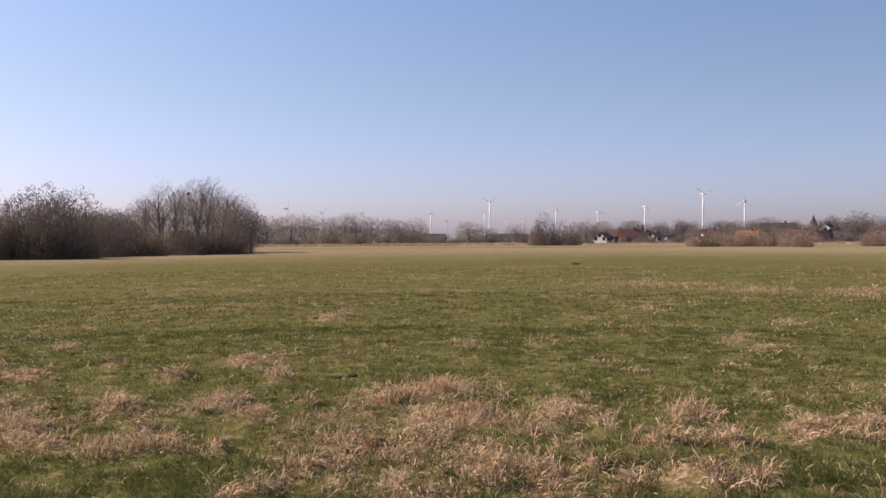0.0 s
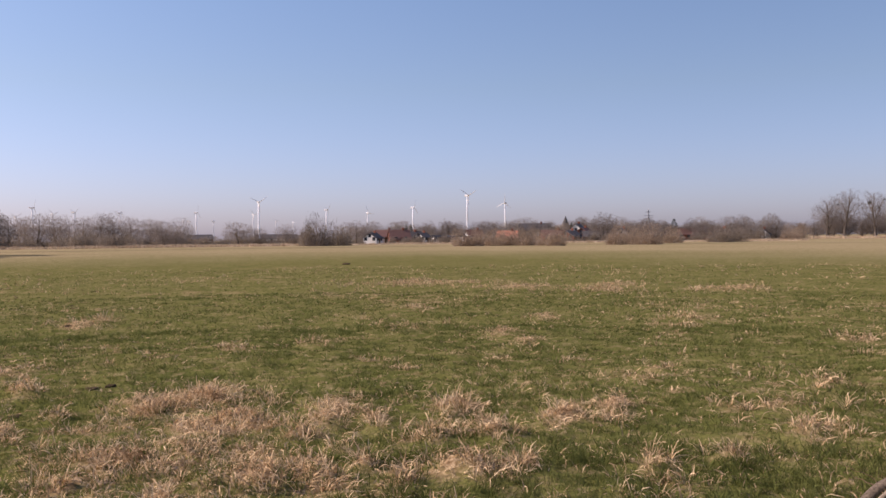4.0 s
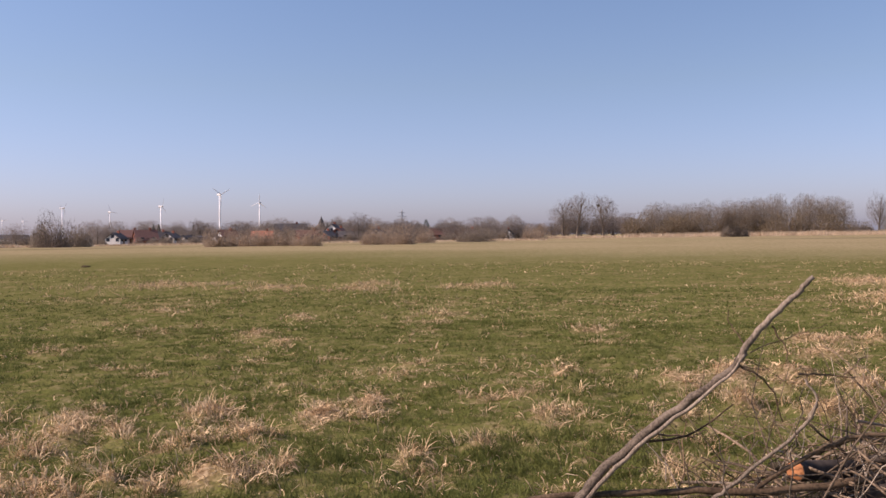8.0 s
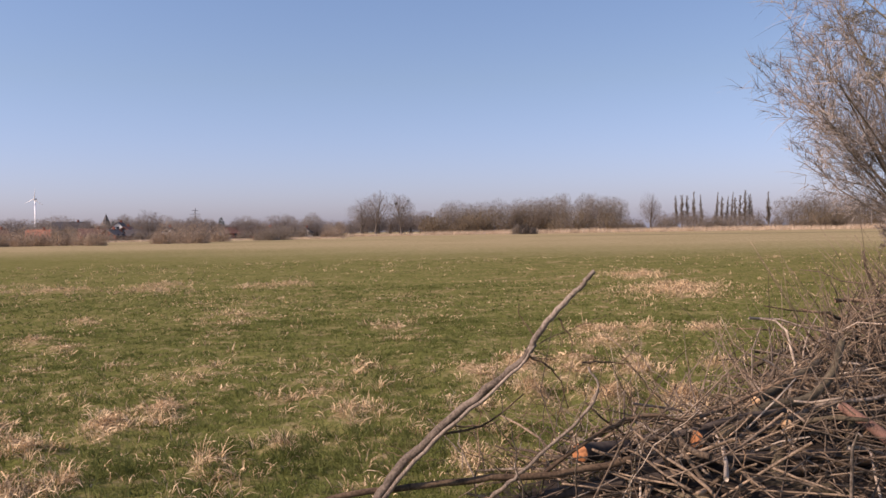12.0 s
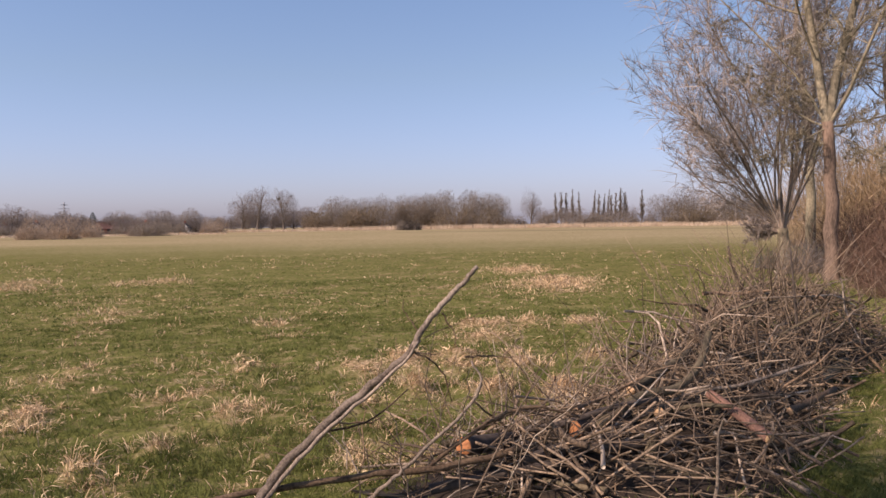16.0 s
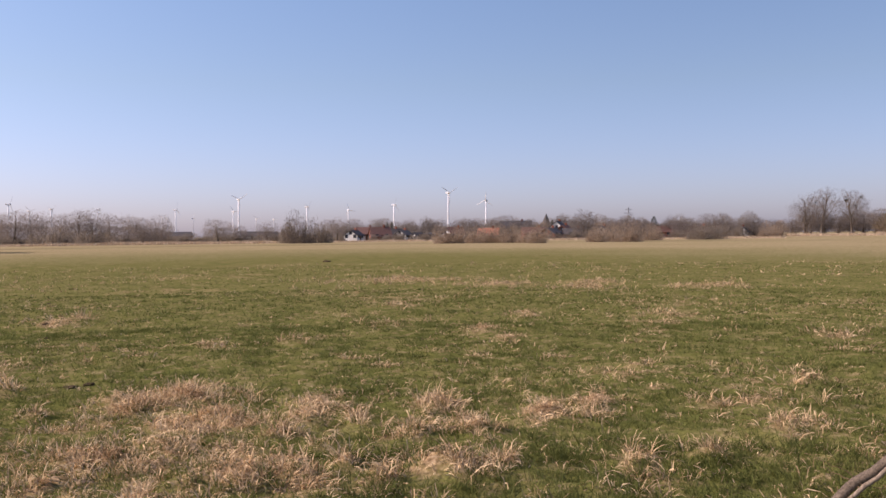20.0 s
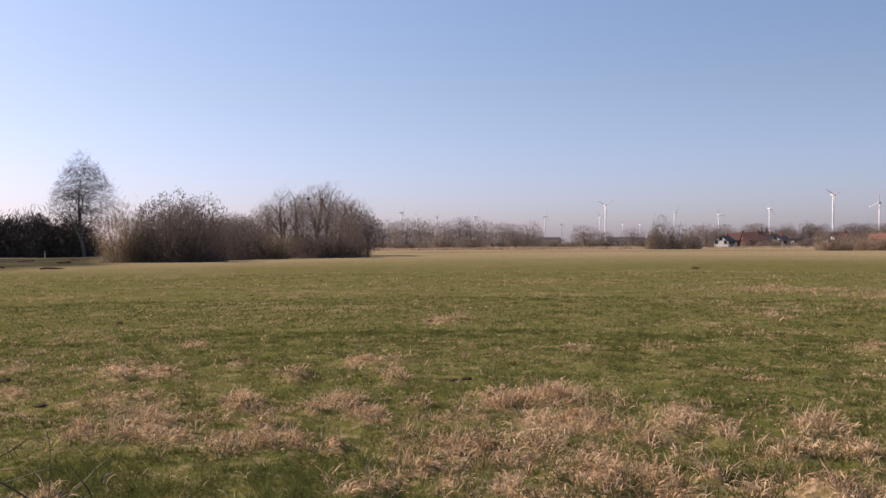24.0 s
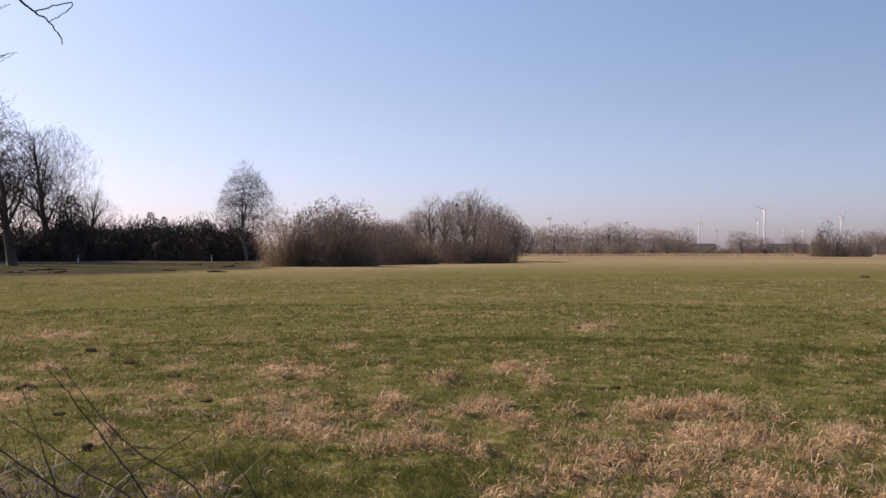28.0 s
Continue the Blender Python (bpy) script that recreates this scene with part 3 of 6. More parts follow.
def arched(rng, base, turn, length, lift, droop, width):
    """Blades that rise from the foot and bow over to the tip: four-point strips, three-cornered faces."""
    n = len(base)
    out = np.stack([np.cos(turn), np.sin(turn)], 1)
    side = np.stack([-np.sin(turn), np.cos(turn), rng.normal(size=n) * 0.5], 1) * (width * 0.5)[:, None]
    pts, p, e = [base], base, lift
    for share in (0.42, 0.34, 0.24):
        step = length * share
        p = p + np.concatenate([out * (np.cos(e) * step)[:, None], (np.sin(e) * step)[:, None]], 1)
        p[:, :2] += rng.normal(size=(n, 2)) * (step * 0.16)[:, None]
        pts.append(p)
        e = e - droop
    V = np.stack([pts[0] - side * 0.7, pts[0] + side * 0.7, pts[1] - side, pts[1] + side, pts[2] - side * 0.75, pts[2] + side * 0.75, pts[3]], 1).reshape(-1, 3)
    i = np.arange(n)[:, None, None] * 7
    F = (i + np.array([[0, 1, 3], [0, 3, 2], [2, 3, 5], [2, 5, 4], [4, 5, 6]])[None]).reshape(-1, 3)
    return V, F


def tufts(rng, shape, many, near, far, want, blades, reach, wide, spread, upright):
    """Tussocks: each a handful of blades that splay from one foot. want: the chance that a place carries one."""
    x, y = scatter(rng, many, near, far)
    keep = rng.uniform(size=many) < want(x, y)
    x, y = x[keep], y[keep]
    n = len(x)
    vigour = np.repeat(rng.uniform(0.55, 1.35, n) * (0.55 + 0.9 * value_noise(x, y, 0.55, 36)), blades)
    sweep = np.repeat(rng.uniform(0, 2 * math.pi, n), blades)
    x, y = np.repeat(x, blades), np.repeat(y, blades)
    n = len(x)
    turn = np.where(rng.uniform(size=n) < 0.6, rng.uniform(0, 2 * math.pi, n), sweep + rng.normal(size=n) * 0.5)
    foot = spread * np.sqrt(rng.uniform(size=n))
    x, y = x + foot * np.cos(turn), y + foot * np.sin(turn)
    length = reach * vigour * rng.uniform(0.45, 1.25, n)
    stand_up = np.clip(rng.normal(upright, 0.28, n), 0.06, 1.45)
    base = np.stack([x, y, height(x, y) - 0.01], 1)
    wide = wide * rng.uniform(0.6, 1.3, n)
    if shape == "arched":
        return arched(rng, base, turn, length, stand_up, rng.uniform(0.25, 0.95, n), wide)
    tip = base + np.stack([length * np.cos(turn) * np.cos(stand_up), length * np.sin(turn) * np.cos(stand_up), length * np.sin(stand_up) + 0.01], 1)
    if shape == "straight":
        return splinters(base, tip, wide, rng)
    return slivers(base, tip, wide, length * rng.uniform(0.05, 0.5, n), rng, 0.3)


def sward(name, seed, rings_of, material):
    rng = np.random.default_rng(seed)
    V, F, n0 = [], [], 0
    for args in rings_of:
        v, f = tufts(rng, *args)
        V.append(v), F.append(f + n0)
        n0 += len(v)
    return mesh_of(name, np.concatenate(V), np.concatenate(F), material)


def lush(x, y):
    return (1 - 0.8 * dryness(x, y)) * (1 - bare_and_shaded(x, y)) * np.clip(1.5 * value_noise(x, y, 0.3, 31) + 0.5 * value_noise(x, y, 0.12, 32) - 0.2, 0.12, 1)


def dead(x, y):
    return np.clip(dryness(x, y), 0, 1) ** 1.5 * (1 - bare_and_shaded(x, y))


def matted(x, y):
    return mats_at(x, y) ** 1.3


def strays(x, y):
    """Wisps of straw between the mats: many in places, few in others."""
    return (0.05 + 0.95 * np.clip(1.7 * value_noise(x, y, 2.2, 35) * value_noise(x, y, 0.4, 37), 0, 1) ** 2.0) * (1 - bare_and_shaded(x, y))


# shape, tussocks tried, from, to, where, blades each, length, width, spread, lift
GREEN_RINGS = [("sliver", 11000, 4.3, 7, lush, 8, 0.065, 0.006, 0.05, 0.95), ("straight", 26000, 4.3, 9, lush, 8, 0.050, 0.0075, 0.06, 0.75), ("straight", 36000, 8.5, 16, lush, 9, 0.055, 0.011, 0.09, 0.75),
               ("straight", 26000, 15, 26, lush, 7, 0.06, 0.018, 0.14, 0.7), ("straight", 18000, 24, 48, lush, 5, 0.05, 0.030, 0.25, 0.5)]
DRY_RINGS = [("arched", 34000, 4.3, 9, dead, 7, 0.125, 0.0056, 0.05, 1.0), ("arched", 30000, 9, 18, dead, 7, 0.105, 0.009, 0.07, 0.95), ("sliver", 100000, 18, 45, matted, 5, 0.12, 0.016, 0.12, 0.55),
             ("arched", 15000, 4.3, 12, strays, 4, 0.085, 0.0055, 0.05, 0.9), ("arched", 26000, 12, 26, strays, 4, 0.075, 0.010, 0.08, 0.8), ("sliver", 6000, 26, 50, strays, 5, 0.10, 0.020, 0.16, 0.6)]
tagged(new("grass", sward("grass", 5, GREEN_RINGS, GREEN_BLADE)), "short fresh green meadow grass", "grass", kind="stuff")
tagged(new("dry_grass", sward("dry_grass", 6, DRY_RINGS, DRY_BLADE)), "bent straw-coloured dead grass tufts", "dry grass", kind="stuff")

# ---- woods and hedges round the meadow ----
def variants(how, wood, twig, seeds, names=("trunk", "crown")):
    return [tree_parts(s, how, wood, twig, names) for s in seeds]


def thickets(wood, twig, seeds):
    return [bush_parts(k, wood, twig) for k in seeds]


KINDS = {
    "broad": ([crown_parts(k, BARK_GREY, TWIG_GREY, 3000, low=0.12, depth=1, boughs=(10, 4)) for k in (1, 2, 3)], 10, 8),
    "open": ([crown_parts(k, BARK_GREY, TWIG_GREY, 3400, wide=8.5, low=0.16, open_air=0.38, thick=0.34, rod=(0.05, 0.12), boughs=(13, 8), fine=(0.02, 0.04)) for k in (31, 32, 33)], 10, 8),
    "ash": ([crown_parts(k, BARK_DARK, TWIG_BIRCH, 3600, wide=7.5, low=0.22, open_air=0.40, thick=0.34, rod=(0.04, 0.09), boughs=(15, 9), fine=(0.018, 0.032)) for k in (35, 36, 37)], 10, 8),
    "brown": ([crown_parts(k, BARK_GREY, TWIG_BROWN, 4400, wide=9, low=0.03, stems=2, open_air=0.14, rod=(0.03, 0.06), fine=(0.06, 0.11), depth=0) for k in (4, 5, 6)], 10, 9),
    "dark": ([crown_parts(k, BARK_DARK, TWIG_DARK, 4200, wide=9, low=0.03, stems=2, open_air=0.12, rod=(0.03, 0.06), fine=(0.08, 0.15), depth=0) for k in (7, 8)], 10, 9),
    "bush": (thickets(BARK_GREY, TWIG_BROWN, (11, 12, 13)), 4.2, 5.2),
    "russet": (thickets(BARK_GREY, TWIG_RED, (14, 15)), 4.2, 5.2),
    "willow": ([bush_parts(k, BARK_GREY, TWIG_WILLOW, 3200, 12, (0.024, 0.05)) for k in (41, 42, 43)], 4.2, 5.2),
    "ochre": ([bush_parts(k, BARK_GREY, TWIG_OLIVE, 3200, 12, (0.024, 0.05)) for k in (44, 45)], 4.2, 5.2),
    "olive": (thickets(BARK_GREY, TWIG_OLIVE, (16, 17)), 4.2, 5.2),
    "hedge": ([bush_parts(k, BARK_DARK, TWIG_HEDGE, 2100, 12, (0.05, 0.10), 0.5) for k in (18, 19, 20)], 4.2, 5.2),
    "birch": ([crown_parts(k, BARK_BIRCH, TWIG_BIRCH, 12000, tall=14, wide=9.0, low=0.14, open_air=0.42, thick=0.22, hang=0.55, rod=(0.05, 0.13), boughs=(16, 8), fine=(0.015, 0.032), cone=0.30) for k in (21, 22, 23)], 14, 8.5),
    "poplar": (variants(POPLAR, BARK_GREY, TWIG_BROWN, (23, 24)), 18.0, 2.6),
}
SIZES = {}
for kind_name, (made, tall, wide) in KINDS.items():
    for pair in made:
        co = np.concatenate([[v.co[:] for v in me.vertices] for me in pair])
        SIZES[pair] = (np.percentile(co[:, 2], 99.5), 2 * np.percentile(np.abs(co[:, :2]).max(1), 97))
WORDS = {
    "open": ("tree", "tall leafless grey tree with an airy crown", "tree"),
    "ash": ("tree", "dark spreading leafless tree with clear limbs", "tree"),
    "broad": ("tree", "leafless grey broadleaf tree with an open crown", "tree"),
    "brown": ("tree", "leafless brown tree with several spreading stems", "tree"),
    "dark": ("tree", "dark leafless tree with a dense twiggy crown", "tree"),
    "bush": ("bush", "leafless brown willow bush", "bush"),
    "russet": ("bush", "leafless reddish-brown willow bush at the meadow's edge", "bush"),
    "willow": ("bush", "dense leafless grey-brown willow bush in a thicket", "bush"),
    "ochre": ("bush", "rounded ochre-brown willow bush without leaves", "bush"),
    "olive": ("bush", "leafless olive-brown willow bush", "bush"),
    "hedge": ("bush", "dark leafless hedge bush beside the road", "bush"),
    "birch": ("birch_tree", "leafless birch with hanging twigs and pale trunk", "birch tree"),
    "poplar": ("poplar_tree", "slender columnar poplar without leaves", "poplar tree"),
}
rng_trees = random.Random(17)


def stand(kind_name, head, dist, tall, wide, group=""):
    """Plant a tree of that kind, so tall and so wide in metres."""
    made = KINDS[kind_name][0]
    pair = made[rng_trees.randrange(len(made))]
    t0, w0 = SIZES[pair]
    x, y, _ = polar(head, dist)
    z = 0.0
    m = Matrix.Translation((x, y, z)) @ Matrix.Rotation(rng_trees.uniform(0, 6.28), 4, "Z") @ Matrix.Diagonal((wide / w0, wide / w0, tall / t0, 1))
    name, label, category = WORDS[kind_name]
    return plant(pair, name, label, category, m, group)


def row(kind_name, west, east, step, dist, tall, wide, group="", jitter=0.25):
    head = west
    while head <= east:
        k = rng_trees.uniform(1 - jitter, 1 + jitter * 0.6)
        stand(kind_name, head, dist * rng_trees.uniform(0.96, 1.05), tall * k, wide * rng_trees.uniform(0.85, 1.2), group)
        head += step * rng_trees.uniform(0.7, 1.3)


# west: the road's hedge, the birches and the willow thicket
stand("birch", -45.2, 139, 24.2, 15)
stand("birch", -46.9, 142, 16, 10)
stand("ash", -43.8, 106, 12.6, 10.5)
stand("ash", -41.7, 142, 20.5, 11)
stand("ash", -39.8, 150, 12.0, 9)
stand("birch", -30.1, 134, 14.4, 9.2)
stand("hedge", -40.6, 137, 9.0, 7.0)
row("hedge", -57, -30.5, 0.75, 141, 5.6, 7.0, "road hedge", jitter=0.15)
row("hedge", -57, -29.5, 0.9, 150, 6.4, 8.0, "road hedge", jitter=0.2)
row("hedge", -38.2, -31, 1.4, 146, 6.2, 7.5)
row("dark", -39, -30, 1.7, 190, 7.6, 9)
stand("ochre", -28.0, 90, 5.6, 5.2)
stand("ochre", -26.9, 89, 4.1, 4.4)
row("willow", -26.8, -22.6, 0.8, 91, 5.2, 5.2, "willow thicket", jitter=0.12)
stand("dark", -25.0, 112, 8.2, 7.5)
stand("dark", -23.8, 112, 7.7, 7.5)
row("dark", -22.5, -19.5, 1.0, 112, 5.2, 6, "willow thicket")
row("willow", -22.4, -18.0, 0.8, 98, 3.6, 5.0, "willow thicket", jitter=0.2)
row("willow", -17.5, -12.6, 0.8, 108, 3.7, 5.2, "willow thicket", jitter=0.2)
row("ochre", -20.5, -13.0, 1.7, 104, 3.2, 4.4, "willow thicket", jitter=0.2)
row("broad", -22, -19, 1.1, 130, 7.6, 6)
stand("open", -19.2, 132, 8.0, 6)
stand("open", -18.1, 130, 9.9, 7.0)
stand("open", -17.1, 132, 9.6, 6.4)
stand("open", -16.0, 130, 10.8, 7.6)
stand("open", -15.3, 128, 10.2, 6.6)
stand("open", -14.4, 125, 8.8, 6.8)
stand("open", -13.5, 122, 8.0, 6.6)
stand("dark", -13.3, 120, 6.6, 6)
stand("dark", -12.5, 118, 5.8, 5.4)
# north: the far bushes before the turbines
row("broad", -11.5, -3.9, 0.75, 290, 10.4, 8, jitter=0.15)
row("bush", -11.8, -1.5, 0.9, 282, 4.2, 8)
row("bush", -8.5, -4.0, 1.0, 245, 5.0, 8)
row("broad", -3.6, -1.6, 0.9, 290, 8.0, 8)
row("dark", -2.8, -1.4, 1.0, 250, 5.0, 7)
row("bush", -12, 38, 0.9, 345, 3.4, 9)
row("bush", 9.6, 25, 1.7, 285, 2.4, 5)
stand("broad", 1.8, 330, 8.4, 11)
stand("broad", 3.0, 350, 6.4, 9)
stand("broad", 4.9, 330, 7.4, 9)
stand("willow", 7.0, 212, 7.6, 8.5)
stand("bush", 6.2, 218, 5.4, 6)
stand("bush", 8.3, 218, 5.0, 7)
stand("broad", 9.4, 260, 7.0, 6)
row("broad", 9, 21, 0.75, 400, 8.8, 9, jitter=0.35)
row("dark", 14, 19.5, 0.8, 350, 7.8, 8)
# north-east: the willow bushes in front of the village, and its trees
row("russet", 16.4, 18.6, 0.7, 168, 3.4, 5)
row("russet", 18.8, 20.2, 0.5, 172, 2.9, 4.0, jitter=0.15)
row("brown", 19.6, 25, 0.7, 322, 5.6, 7, jitter=0.2)
row("dark", 20, 30, 1.0, 345, 6.8, 7, jitter=0.35)
row("bush", 12.6, 16.6, 0.8, 290, 2.6, 4.5)
row("dark", 10, 14, 0.8, 345, 6.4, 7)
row("bush", 23.2, 26, 0.6, 262, 2.6, 4.5)
row("russet", 20.4, 23.0, 0.7, 164, 3.3, 4.6)
row("russet", 26.4, 28.6, 0.9, 172, 3.6, 5.5)
stand("russet", 29.9, 195, 3.6, 5.2)
row("bush", 32.6, 33.9, 0.7, 215, 3.8, 5)
row("russet", 36.9, 38.1, 0.7, 250, 3.9, 5)
row("brown", 19, 44, 0.75, 400, 8.6, 9, jitter=0.4)
row("bush", 26, 36, 1.1, 300, 3.6, 7)
row("dark", 29.5, 35, 1.0, 318, 5.4, 8)
row("dark", 22, 37, 1.3, 350, 6.0, 9)
stand("open", 24.4, 330, 9.0, 7)
for head, dist, tall, wide in ((24.1, 328, 8.6, 5.5), (25.65, 281, 9.0, 9.5), (27.2, 322, 6.8, 7), (28.4, 318, 7.8, 9), (29.3, 322, 7.0, 7), (31.2, 330, 7.6, 7), (32.2, 330, 6.8, 7), (36.2, 345, 8.0, 8), (22.1, 330, 7.4, 6), (19.9, 335, 7.4, 7)):
    stand("dark", head, dist, tall, wide)
stand("broad", 33.5, 340, 8.8, 9)
stand("broad", 34.4, 340, 8.4, 8)
stand("open", 39.1, 372, 16.0, 12)
stand("open", 40.0, 370, 18.6, 14)
stand("open", 41.75, 370, 18.0, 13)
stand("broad", 43.2, 365, 10.2, 9)
row("dark", 37.5, 44, 0.8, 380, 9.0, 9)
# east: the brown wood, poplars
row("olive", 43.9, 47, 0.9, 365, 9.0, 10, jitter=0.15)
row("brown", 44.8, 50.4, 0.6, 385, 14.2, 10, jitter=0.12)
row("brown", 50.7, 52.7, 0.5, 385, 15.8, 9, jitter=0.1)
row("hedge", 49.9, 50.9, 0.5, 300, 4.0, 4.2, jitter=0.1)
stand("bush", 49.4, 302, 3.4, 4.5)
row("olive", 46, 56.3, 0.9, 370, 9.5, 10, jitter=0.2)
row("brown", 53.7, 56.2, 0.55, 400, 16.2, 10, jitter=0.1)
stand("open", 58.0, 380, 16.6, 9)
row("broad", 58.6, 65, 0.9, 430, 9.0, 10)
row("bush", 56.5, 72, 1.0, 385, 5.5, 9)
row("poplar", 59.6, 61.6, 0.45, 460, 18.6, 3.2, "poplar row", jitter=0.1)
row("poplar", 62.0, 64.3, 0.27, 460, 18.4, 3.0, "poplar row", jitter=0.14)
stand("poplar", 65.1, 450, 18, 4.5)
row("brown", 66.4, 72.5, 0.9, 400, 14.6, 13, jitter=0.12)
row("olive", 67.2, 70.8, 0.8, 370, 8.0, 9, jitter=0.12)
row("brown", 72.5, 95, 1.6, 400, 13.0, 14)
row("brown", -75, -57, 2.0, 190, 10, 12)


def pine(seed):
    """A dark conifer: trunk, and a ragged cone of needles."""
    rng = np.random.default_rng(seed)
    trunk = mesh_of("trunk", *tubes([(np.array([[0, 0, -0.1], [0, 0, 5], [0, 0, 9.6]]), np.array([0.16, 0.1, 0.02]))], 6), BARK_DARK)
    n = 1500
    t = rng.uniform(0.04, 1, n) ** 0.9
    turn = rng.uniform(0, 6.28, n)
    reach = (1 - t) ** 0.6 * 2.0 * (0.75 + 0.25 * np.sin(t * 60 + turn * 2)) * rng.uniform(0.35, 1.0, n) + 0.1
    base = np.stack([reach * np.cos(turn), reach * np.sin(turn), t * 10], 1)
    tip = base + np.stack([np.cos(turn), np.sin(turn), rng.uniform(-0.7, 0.3, n)], 1) * (rng.uniform(0.3, 0.7, n) * (1.08 - t))[:, None]
    return trunk, mesh_of("crown", *slivers(base, tip, np.full(n, 0.20), np.full(n, 0.05), rng), NEEDLES)


PINES = [pine(1), pine(2)]
for k, (head, dist, tall, wide) in enumerate([(-40.6, 138, 9.8, 9), (-41.0, 139, 7.6, 8), (-36.0, 165, 8.6, 8), (-35.2, 165, 7.8, 7), (-32.6, 165, 7.4, 5), (12.7, 330, 7, 3), (13.0, 330, 7, 3),
                                              (15.1, 360, 7, 4), (15.4, 360, 7, 4), (30.1, 330, 7.8, 7), (29.6, 330, 6, 6), (23.6, 330, 7, 4)]):
    x, y, _ = polar(head, dist)
    plant(PINES[k % 2], "conifer", "dark green conifer among the bare trees", "conifer",
          Matrix.Translation((x, y, 0)) @ Matrix.Diagonal((wide / 5, wide / 5, tall / 10, 1)))


def mistletoe(seed):
    """A ball of evergreen mistletoe."""
    rng = np.random.default_rng(seed)
    way = rng.normal(size=(420, 3))
    way /= np.linalg.norm(way, axis=1)[:, None]
    tip = way * rng.uniform(0.5, 1.0, 420)[:, None] * 0.5
    return mesh_of("mistletoe", *splinters(tip * 0.2, tip, np.full(420, 0.10), rng), NEEDLES)


BALL = mistletoe(3)
for head, dist, z, size in ((-15.5, 130, 7.4, 1.1), (-16.4, 130, 8.4, 0.6), (41.4, 370, 13.4, 1.7), (41.9, 370, 11.5, 1.3), (42.2, 370, 14.6, 1.1), (39.7, 370, 13, 1.0)):
    x, y, _ = polar(head, dist)
    ob = tagged(new("mistletoe", BALL), "dark green mistletoe ball in a bare crown", "mistletoe", "mistletoe")
    ob.matrix_basis = pose(x, y, z) @ Matrix.Diagonal((size, size, size, 1))

# ---- road, reeds and mounds ----
ASPHALT = matter("asphalt", (0.20, 0.20, 0.20, 1), (0.34, 0.33, 0.32, 1), 2.0, 0.8)
WHITE_PLASTIC = matter("white_plastic", (0.66, 0.66, 0.64, 1), (0.8, 0.8, 0.78, 1), 0.3, 0.5)
BLACK_PLASTIC = matter("black_plastic", (0.02, 0.02, 0.02, 1), (0.04, 0.04, 0.04, 1), 0.3, 0.5)
SOIL = matter("dug_soil", (0.05, 0.036, 0.022, 1), (0.12, 0.085, 0.05, 1), 0.3, 0.95, bump=0.02, gloss=0.03)

road_heads = np.arange(-66, -27.9, 1.0)
inner_edge = [polar(h, 131 + 0.28 * (h + 50), 0.10) for h in road_heads]
outer_edge = [polar(h, 136 + 0.28 * (h + 50), 0.10) for h in road_heads]
road_verts = [tuple(v) for v in inner_edge + outer_edge] + [(v.x, v.y, -0.3) for v in inner_edge + outer_edge]
k = len(road_heads)
road_faces = [(i, i + 1, k + i + 1, k + i) for i in range(k - 1)] + [(2 * k + i, 2 * k + i + 1, i + 1, i) for i in range(k - 1)] + [(k + i, k + i + 1, 3 * k + i + 1, 3 * k + i) for i in range(k - 1)]
tagged(new("road", mesh_of("road", road_verts, road_faces, ASPHALT)), "pale asphalt country road on a low bank", "road", kind="structure")

post_body = box_mesh("post", -0.06, 0.06, -0.05, 0.05, -0.15, 1.0, WHITE_PLASTIC, 0.02)
post_band = box_mesh("reflector_band", -0.065, 0.065, -0.055, 0.055, 0.68, 0.86, BLACK_PLASTIC, 0.01)
for head, dist in ((-47.4, 126), (-32.3, 130), (-40.2, 128)):
    ob = new("delineator_post")
    part("post", post_body, ob)
    part("reflector_band", post_band, ob, "black reflector band")
    x, y, _ = polar(head, dist)
    ob.matrix_basis = pose(x, y, 0, 0, 0, -head)
    tagged(ob, "white roadside marker post with a black band", "marker post", "roadside posts")


def mound_mesh(seed):
    rng = np.random.default_rng(seed)
    bm = bmesh.new()
    bmesh.ops.create_icosphere(bm, subdivisions=3, radius=1.0)
    for v in bm.verts:
        v.co *= 0.8 + 0.45 * noise.noise(v.co * 1.7 + Vector((seed * 3.1, 0, 0))) + 0.15 * noise.noise(v.co * 6)
        v.co.z = max(v.co.z * 0.42, -0.12)
    return from_bm("mound", bm, SOIL)


MOUNDS = [mound_mesh(1), mound_mesh(2), mound_mesh(3)]
rng_mounds = random.Random(4)
for k in range(15):
    head, dist = rng_mounds.uniform(-54, -29), rng_mounds.uniform(62, 112)
    x, y, _ = polar(head, dist)
    size = rng_mounds.uniform(0.4, 0.9)
    ob = tagged(new("soil_mound", MOUNDS[k % 3]), "dark heap of dug soil on the grass bank", "soil mound", "heaps on the bank")
    ob.matrix_basis = pose(x, y, 0, 0, 0, rng_mounds.uniform(0, 360)) @ Matrix.Diagonal((size * 1.5, size, size * 0.6, 1))
rng_clods = random.Random(8)
# extra clods stand in for dark, shadowed hollows in the turf
HOLLOW_CLODS = [(rng_clods.uniform(-50, -6), 7.5 + 20 * rng_clods.random() ** 1.3, rng_clods.uniform(0.045, 0.10)) for _ in range(26)]
